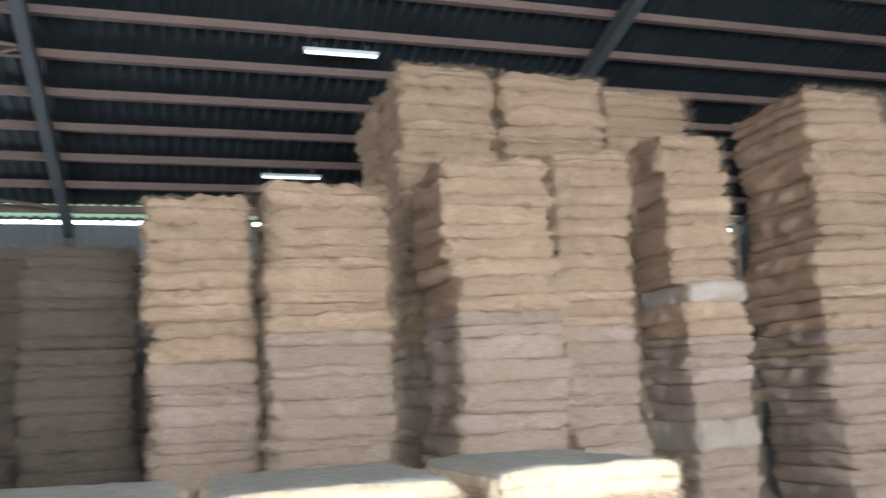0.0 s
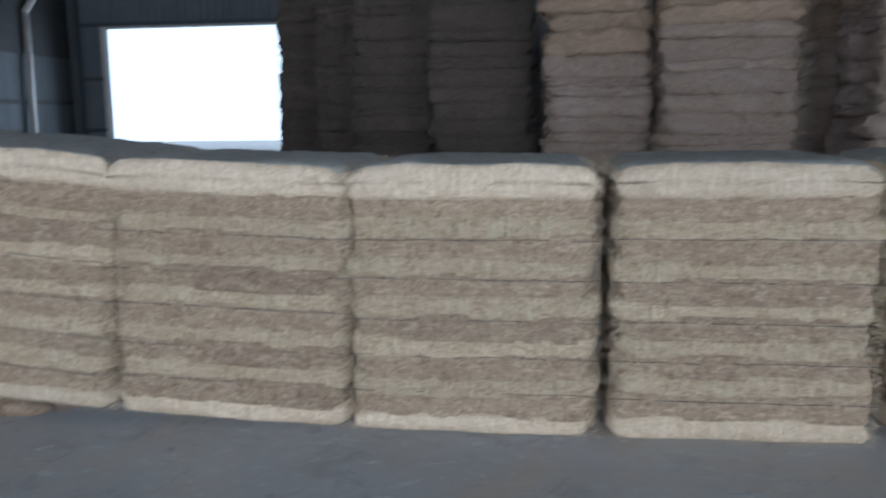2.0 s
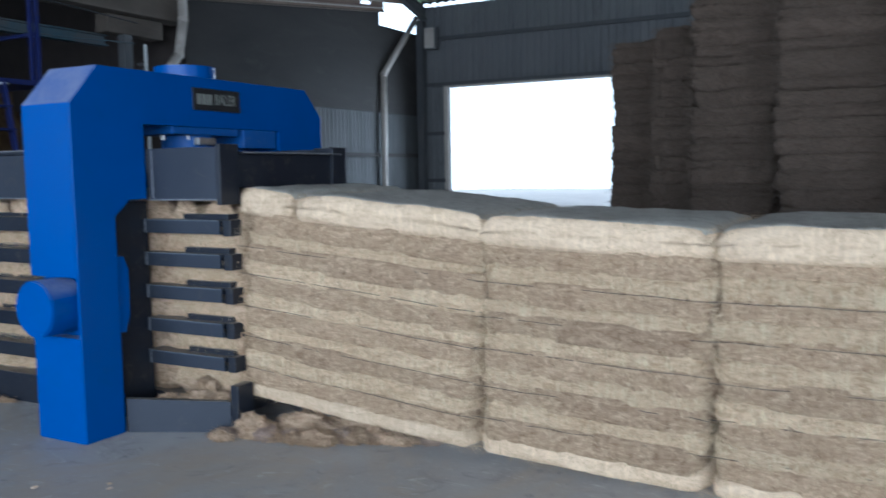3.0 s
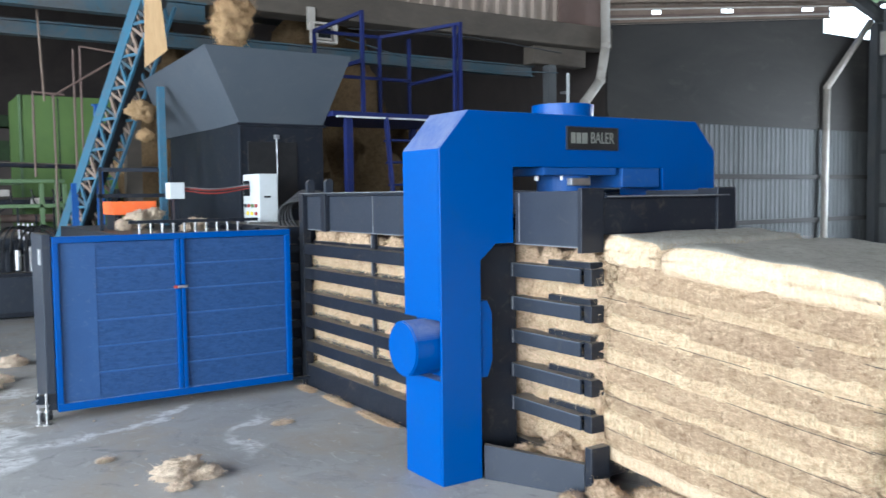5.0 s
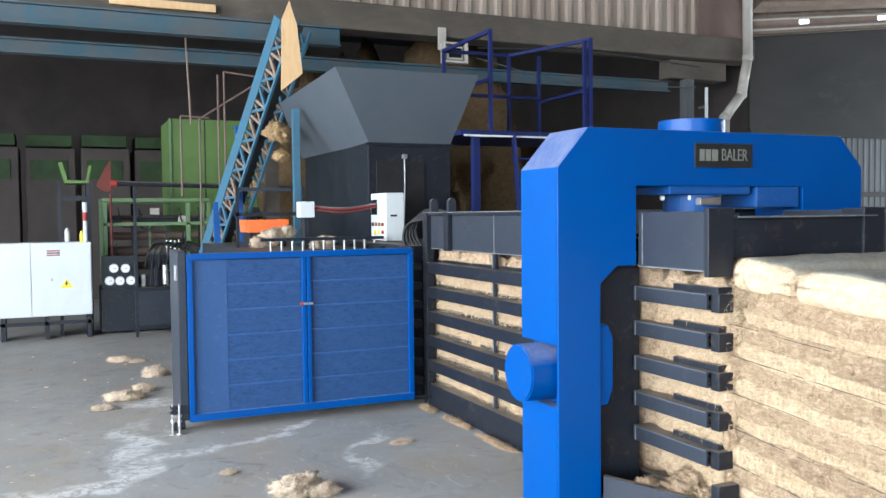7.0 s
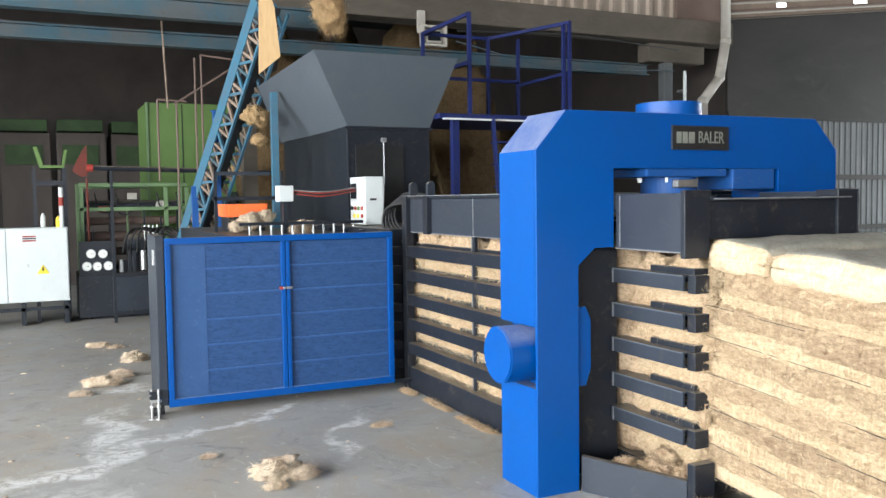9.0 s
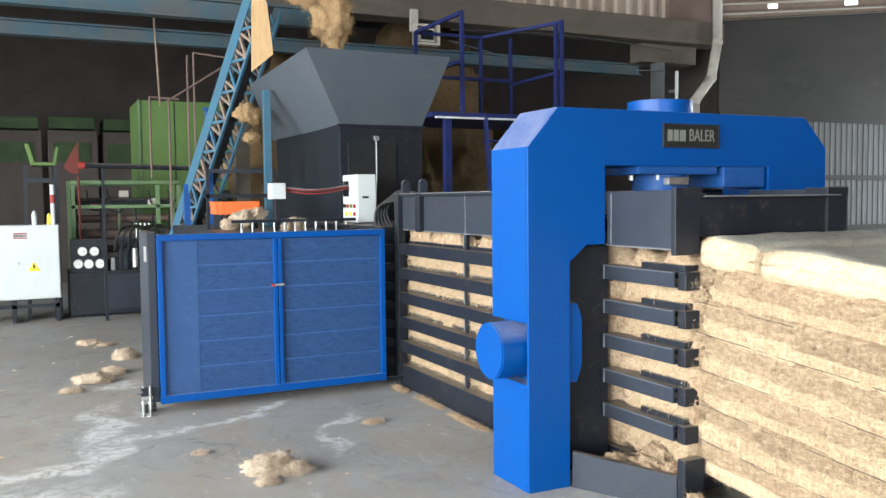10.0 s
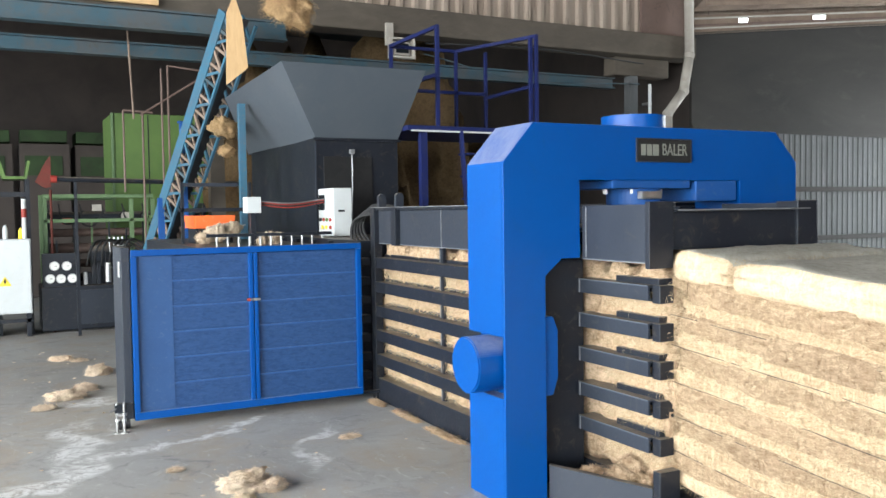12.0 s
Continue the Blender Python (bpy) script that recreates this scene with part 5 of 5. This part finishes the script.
def build_power_pack():
    p = thing("hydraulic_power_pack", "black hydraulic power pack with round gauges and valves", "hydraulic unit", pose(0, 13.5, 0))
    part("tank", boxed(0.0, 1.25, 0.0, 0.9, 0.03, 0.66, bevel=0.012), M_BLACK, p)
    part("hatch", boxed(0.46, 1.08, -0.014, -0.001, 0.10, 0.60, bevel=0.004), M_PANEL, p)
    part("gauge_board", boxed(0.02, 0.52, 0.02, 0.06, 0.66, 1.14, bevel=0.006), M_BLACK, p)
    for x, z in ((0.18, 0.96), (0.34, 0.955), (0.12, 0.78), (0.26, 0.775), (0.41, 0.775)):
        g = part("gauge", tube(bmesh.new(), (x, 0.02, z), (x, -0.02, z), 0.066, 24), M_STEEL, p)
        part("dial", tube(bmesh.new(), (x, -0.0205, z), (x, -0.024, z), 0.056, 24), M_GAUGE, g)
        part("needle", boxed(x - 0.004, x + 0.03, -0.027, -0.0245, z - 0.003, z + 0.003), M_INK, g)
    rnd = random.Random(4)
    for k in range(9):
        x, y = 0.6 + 0.062 * k, 0.1 + 0.2 * rnd.random()
        h = rnd.uniform(0.15, 0.5)
        part("valve_block", boxed(x - 0.03, x + 0.03, y, y + 0.12, 0.66, 0.66 + h, bevel=0.008), rnd.choice((M_BLACK, M_PANEL, M_BLACK, M_STEEL)), p)
    part("filter", tube(bmesh.new(), (0.9, 0.02, 0.70), (0.9, 0.02, 0.98), 0.045, 18), M_STEEL, p, "bright steel filter cylinder")
    part("pump_motor", tube(bmesh.new(), (0.70, 0.35, 1.06), (1.2, 0.35, 1.06), 0.17, 24), M_PANEL, p)
    for k in range(6):
        x = 0.62 + 0.1 * k
        hose("hose", [(x, 0.12, 0.95), (x + 0.06, 0.0, 1.2 + 0.04 * (k % 3)), (x + 0.2, 0.15, 1.3), (x + 0.45, 0.1, 1.25 - 0.03 * k)], 0.016, M_RUBBER, p)
    for k in range(4):
        part("pipe", tube(bmesh.new(), (0.95 + 0.06 * k, 0.2, 0.66), (0.95 + 0.06 * k, 0.2, 1.35), 0.012, 8), M_STEEL, p)


build_power_pack()


def build_fibre_plant():
    t = thing("steel_table_frame", "pale green steel frame over the hydraulic unit", "frame", pose(0, 13.75, 0))
    for z in (1.96, 1.60):
        part("beam", boxed(0.06, 1.6, 0, 0.06, z - 0.027, z + 0.027, bevel=0.005), M_GREEN_PALE, t)
    part("beam", boxed(0.06, 1.6, 1.2, 1.26, 1.92, 2.0, bevel=0.005), M_GREEN_PALE, t)
    for x in (0.06, 1.25, 1.46, 1.56):
        for y in (0.0, 1.2):
            part("leg", boxed(x, x + 0.06, y, y + 0.06, 0, 1.92, bevel=0.004), M_GREEN_PALE, t)
    g = thing("green_panel_cabinet", "tall green sheet-metal machine housing", "machine housing", pose(0, 14.9, 0))
    part("housing", boxed(1.17, 2.75, 0.0, 1.3, 0.0, 3.32, bevel=0.01), M_GREEN, g)
    part("edge_strip", boxed(1.15, 1.19, -0.03, -0.002, 0.0, 3.32), M_GREEN_PALE, g)
    part("panel_joint", boxed(1.72, 1.735, -0.008, -0.001, 0.1, 3.3), M_BLACK, g)
    f = thing("feed_chute", "green trough with a red side plate on a dark stand", "chute", pose(0, 13.6, 0))
    part("trough", prism(bmesh.new(), [(-0.52, 2.50), (-0.47, 2.50), (-0.40, 2.24), (-0.16, 2.24), (-0.12, 2.46), (-0.08, 2.46), (-0.13, 2.20), (-0.44, 2.20)], 0.0, 0.6), M_GREEN, f)
    pl = bmesh.new()
    prism(pl, [(-0.03, 2.16), (0.10, 2.07), (0.18, 2.09), (0.18, 2.54), (0.12, 2.46)], -0.01, 0.01)
    part("side_plate", pl, M_DULLRED, f, "dull dark red plate")
    part("stand", boxed(-0.55, -0.50, 0, 0.5, 0.0, 2.2), M_BLACK, f)
    part("stand", boxed(-0.16, -0.10, 0, 0.5, 0.0, 2.2), M_BLACK, f)
    part("crossbar", boxed(-0.50, -0.16, 0.0, 0.05, 1.95, 2.02), M_BLACK, f)
    part("hose_post", tube(bmesh.new(), (0.17, 0.05, 0), (0.17, 0.05, 2.05), 0.018, 10), M_DULLRED, f)
    r = thing("drive_shaft", "long dark drive shaft with a red coupling", "shaft", pose(0, 13.0, 0))
    part("shaft", tube(bmesh.new(), (0.16, 0, 2.18), (2.75, 0, 2.12), 0.035, 12), M_BLACK, r)
    part("coupling", tube(bmesh.new(), (1.84, 0, 2.145), (2.0, 0, 2.14), 0.055, 12), M_RED, r)
    part("coupling", tube(bmesh.new(), (0.14, 0, 2.18), (0.22, 0, 2.178), 0.05, 12), M_RED, r)
    for x in (0.45, 1.65):
        part("bracket", boxed(x - 0.02, x + 0.02, -0.02, 0.02, 0.0, 2.15), M_BLACK, r)
    build_tuft(2.17, 12.95, 2.12, 0.13, 0.1, 0.12, 301, "brown tuft of coir caught on the drive shaft", 1500, "loose tufts", M_CLUMP)
    u = thing("pipe_frame", "thin rusty pipe frame beside the conveyor", "pipe frame", pose(0, 12.95, 0))
    for a, c in (((1.63, 0, 0), (1.63, 0, 3.76)), ((1.72, 0, 0), (1.72, 0, 3.81)), ((1.72, 0, 3.81), (2.24, 0, 3.76)), ((1.33, 0, 3.09), (2.28, 0, 3.72)), ((1.10, 0, 3.15), (1.50, 0, 3.13)), ((1.10, 0, 2.0), (1.10, 0, 3.15)), ((1.36, 0, 0), (1.36, 0, 3.15))):
        part("pipe", tube(bmesh.new(), a, c, 0.015, 8), M_PURLIN, u)
    part("drop_rod", tube(bmesh.new(), (1.20, -0.3, 3.0), (1.15, -0.3, 4.2), 0.014, 8), M_SOFFIT, u)
    b = thing("blue_post", "dark blue steel post behind the gate", "post", pose(1.73, 12.0, 0))
    part("post", boxed(-0.04, 0.04, -0.04, 0.04, 0, 2.9, bevel=0.005), M_BLUE_DULL, b)
    part("cap", boxed(-0.06, 0.06, -0.06, 0.06, 2.9, 2.92), M_BLUE_DULL, b)
    tr = thing("orange_tray", "orange tray heaped with coir on the side deck", "tray", pose(0, 9.5, 1.36))
    part("tray", prism(bmesh.new(), [(1.34, 0.30), (1.36, 0.30), (1.37, 0.18), (1.76, 0.18), (1.77, 0.30), (1.79, 0.30), (1.78, 0.16), (1.35, 0.16)], 0.0, 0.5), M_ORANGE, tr)
    part("front_plate", boxed(1.36, 1.78, -0.012, -0.002, 0.17, 0.30, bevel=0.003), M_ORANGE, tr)
    for x in (1.37, 1.74):
        part("foot", boxed(x, x + 0.03, 0.05, 0.45, 0, 0.16), M_BLACK, tr)
    part("frame_bar", boxed(1.20, 2.0, 0.02, 0.06, 0.34, 0.38), M_BLACK, tr)
    part("frame_bar", boxed(1.30, 1.9, 0.3, 0.34, 0.62, 0.66), M_PANEL, tr)
    for x in (1.22, 1.95):
        part("upright", boxed(x, x + 0.03, 0.02, 0.06, 0, 0.66), M_BLACK, tr)
    for i, (x, y, z, rr) in enumerate(((1.55, 9.4, 1.47, 0.16), (1.74, 9.45, 1.52, 0.13), (1.40, 9.3, 1.42, 0.1), (1.93, 8.6, 1.42, 0.13), (1.83, 8.55, 1.40, 0.08), (2.02, 10.9, 2.75, 0.22), (2.0, 10.7, 2.45, 0.12))):
        build_tuft(x, y, z, rr, rr * 0.8, rr * 0.75, 320 + i, "tan tuft of coir hanging on the machinery", 1800, "loose tufts", M_CLUMP if z > 2 else M_TUFT)
    for k in range(4):
        w = thing("green_machine", "far green machine coloured dim in the rear hall", "machine", pose(-2.2 + k * 1.06, 19.5 + 0.2 * (k % 2), 0), "far machines")
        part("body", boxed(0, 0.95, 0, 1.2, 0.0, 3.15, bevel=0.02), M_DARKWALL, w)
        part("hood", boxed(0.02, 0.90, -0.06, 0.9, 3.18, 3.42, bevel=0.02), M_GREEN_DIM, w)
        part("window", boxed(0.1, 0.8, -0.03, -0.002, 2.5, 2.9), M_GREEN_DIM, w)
    for i, (y, z0, z1, x1) in enumerate(((11.72, 4.04, 4.30, 3.1), (12.75, 3.86, 4.06, 9.6))):
        gb = bmesh.new()
        box(gb, -9, x1, y - 0.09, y + 0.09, z1 - 0.025, z1)
        box(gb, -9, x1, y - 0.09, y + 0.09, z0, z0 + 0.025)
        box(gb, -9, x1, y - 0.012, y + 0.012, z0 + 0.025, z1 - 0.025)
        structure("crane_girder", gb, M_BEAMBLUE, "faded sky-blue steel girder under the header", "girder")
    structure("tie_plank", boxed(0.12, 1.44, 11.83, 11.9, 4.40, 4.50, bevel=0.005), M_WOOD, "pale timber plank fixed along the beam", "plank")
    st = bmesh.new()
    box(st, 2.2, 2.4, 12.5, 12.7, 0, 4.0)
    structure("passage_post", st, M_HEADER, "grey post in the passage", "column")


build_fibre_plant()


def build_roller_machine():
    """The dark fibre-opening machine that stands behind the side gate."""
    m = thing("fibre_opener", "dark fibre-opening machine with rollers and pipes", "machine", pose(0, 14.3, 0))
    rnd = random.Random(12)
    for x in (0.12, 2.45):
        part("side_plate", boxed(x, x + 0.05, 0.0, 1.1, 0.0, 1.85, bevel=0.006), M_BLACK, m)
    for k in range(6):
        z, y = 0.45 + 0.24 * k, 0.12 + 0.08 * (k % 3)
        part("roller", tube(bmesh.new(), (0.17, y, z), (2.45, y, z), 0.06 + 0.02 * (k % 2), 18), rnd.choice((M_BLACK, M_PANEL, M_PURLIN)), m)
    for k in range(9):
        x = 0.25 + 0.25 * k
        part("stay", boxed(x, x + 0.025, -0.03, 0.0, 0.5 + 0.3 * rnd.random(), 1.3 + 0.5 * rnd.random()), rnd.choice((M_BLACK, M_PANEL, M_GREEN_PALE)), m)
    for k in range(7):
        x = 0.3 + 0.3 * k
        hose("cable", [(x, -0.05, 1.85), (x + 0.1, -0.1, 1.5 + 0.1 * rnd.random()), (x + 0.35, -0.06, 1.75)], 0.012, M_RUBBER, m)
    for k in range(5):
        x, z = 0.35 + 0.42 * k, 1.45 + 0.3 * rnd.random()
        part("bracket", boxed(x, x + 0.14, -0.08, -0.02, z, z + 0.1, bevel=0.008), rnd.choice((M_PVC, M_RED, M_PANEL, M_GREEN)), m)
    w = thing("slack_cable", "thin pale cable slung under the header beam", "cable")
    hose("cable", [(5.3, 11.85, 4.05), (7.0, 11.9, 3.78), (9.65, 12.05, 3.86)], 0.010, M_BEAMBLUE, w)
    hose("cable", [(5.3, 11.8, 4.2), (7.4, 11.85, 4.28), (9.65, 11.95, 4.2)], 0.012, M_RUBBER, w)
    # White rod stands in for a vertical slit of daylight here.
    t = thing("conduit", "white rod in place of a daylight slit behind the press cylinder", "conduit")
    part("rod", tube(bmesh.new(), (9.84, 12.0, 0.0), (9.84, 12.0, 3.86), 0.03, 10), M_WHITE, t)
    part("clip", boxed(9.79, 9.89, 12.0, 12.15, 3.5, 3.54), M_STEEL, t)


build_roller_machine()


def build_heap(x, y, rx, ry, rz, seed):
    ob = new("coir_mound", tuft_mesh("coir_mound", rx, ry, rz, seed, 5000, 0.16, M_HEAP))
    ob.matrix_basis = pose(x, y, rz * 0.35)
    tagged(ob, "brown heap of loose coir, coloured dim, behind the baler", "coir heap", "fibre heaps")


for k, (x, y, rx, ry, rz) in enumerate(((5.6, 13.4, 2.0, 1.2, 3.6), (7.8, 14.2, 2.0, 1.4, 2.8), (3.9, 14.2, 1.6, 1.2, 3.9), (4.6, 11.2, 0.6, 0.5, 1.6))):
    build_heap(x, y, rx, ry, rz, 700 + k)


def build_floodlight():
    f = thing("floodlight", "caged floodlight on a white bracket under the beam", "floodlight", pose(-0.08, 11.9, 0))
    part("bracket", boxed(4.78, 4.90, 0, 0.06, 4.15, 4.48, bevel=0.006), M_PVC, f)
    for a, c, e, g in ((4.80, 5.2, 4.22, 4.25), (4.80, 5.2, 3.95, 3.98), (4.80, 4.83, 3.98, 4.22), (5.17, 5.2, 3.98, 4.22)):
        part("cage_bar", boxed(a, c, -0.12, 0.0, e, g), M_PVC, f)
    part("lamp_head", boxed(4.86, 5.14, -0.08, 0.04, 4.0, 4.2, bevel=0.02), M_PVC, f)
    part("glass", boxed(4.90, 5.10, -0.095, -0.081, 4.03, 4.17), M_SCREEN, f)


build_floodlight()


def build_downpipe(name, pts, r):
    d = thing(name, "off-white plastic rain downpipe with bends on the wall", "downpipe")
    for a, c in zip(pts, pts[1:]):
        part("pipe", tube(bmesh.new(), a, c, r, 16), M_PVC, d, smooth=True)
    for q in pts[1:-1]:
        e = bmesh.new()
        bmesh.ops.create_uvsphere(e, u_segments=14, v_segments=8, radius=r * 1.15, matrix=Matrix.Translation(q))
        part("elbow", e, M_PVC, d, smooth=True)
    return d


build_downpipe("downpipe", [(10.60, 11.86, 9.5), (10.64, 11.86, 4.40), (10.54, 11.90, 3.76), (10.18, 11.92, 3.34), (10.18, 11.92, 0.0)], 0.085)
build_downpipe("downpipe", [(19.6, 12.05, 5.75), (17.9, 12.08, 4.08), (17.85, 12.08, 0.0)], 0.075)
bx_ = thing("meter_box", "grey meter box high in the corner of the hall", "box", pose(19.9, 11.75, 4.9))
part("case", boxed(-0.25, 0.0, -0.25, 0.1, 0, 0.6, bevel=0.01), M_WALL, bx_)
part("cover", boxed(-0.262, -0.251, -0.22, 0.07, 0.03, 0.57, bevel=0.004), M_PVC, bx_)


# ---- fibre thrown from the conveyor into the hopper ----
CLUMPS = []
for i in range(9):
    r = (0.30, 0.22, 0.30, 0.26, 0.30, 0.24, 0.32, 0.30, 0.26)[i]
    c = new("flying_clump", tuft_mesh("flying_clump", r * 1.3, r, r * 0.8, 500 + i, 7000, 0.08, M_CLUMP))
    CLUMPS.append(tagged(c, "brown clump of coir tumbling off the conveyor head", "coir clump", "thrown clumps"))

# when each clump leaves the head of the conveyor, and how it drifts
THROWS = [(0.9, 0.0), (2.6, 0.1), (4.2, 0.0), (5.25, 0.0), (7.72, 0.1), (8.38, -0.1), (9.25, 0.0), (10.03, 0.05), (10.83, 0.0)]


def motions():
    for clump, (t0, dx) in zip(CLUMPS, THROWS):
        wait = (2.36 + dx * 0.5, 10.25, 4.75)
        rows = [(0.0, pose(*wait, 0, 0, 0))]
        if t0 > 0.3:
            rows.append((t0 - 0.25, pose(*wait, 0, 0, 0)))
        path = ((0.0, 2.62, 4.10, 15), (0.2, 2.74, 4.10, 30), (0.4, 2.78 + dx * 0.3, 4.06, 45), (0.6, 2.80 + dx, 3.95, 70), (0.8, 2.83 + dx, 3.72, 100), (1.0, 2.90 + dx, 3.30, 135), (1.15, 2.95 + dx, 2.85, 150))
        rows += [(t0 + dt, pose(x, 9.95, z, 0, a, a * 0.4)) for dt, x, z, a in path]
        rows.append((12.0, pose(2.95 + dx, 9.95, 2.85, 0, 150, 60)))
        walk(clump, rows)
    late = tagged(new("flying_clump", CLUMPS[0].data), "brown clump of coir tumbling off the conveyor head", "coir clump", "thrown clumps")
    walk(late, [(0.0, pose(2.36, 10.25, 4.75)), (11.1, pose(2.36, 10.25, 4.75)), (11.45, pose(2.62, 9.95, 4.14, 0, 20, 10)), (12.0, pose(2.58, 9.95, 4.10, 0, 35, 15))])


motions()
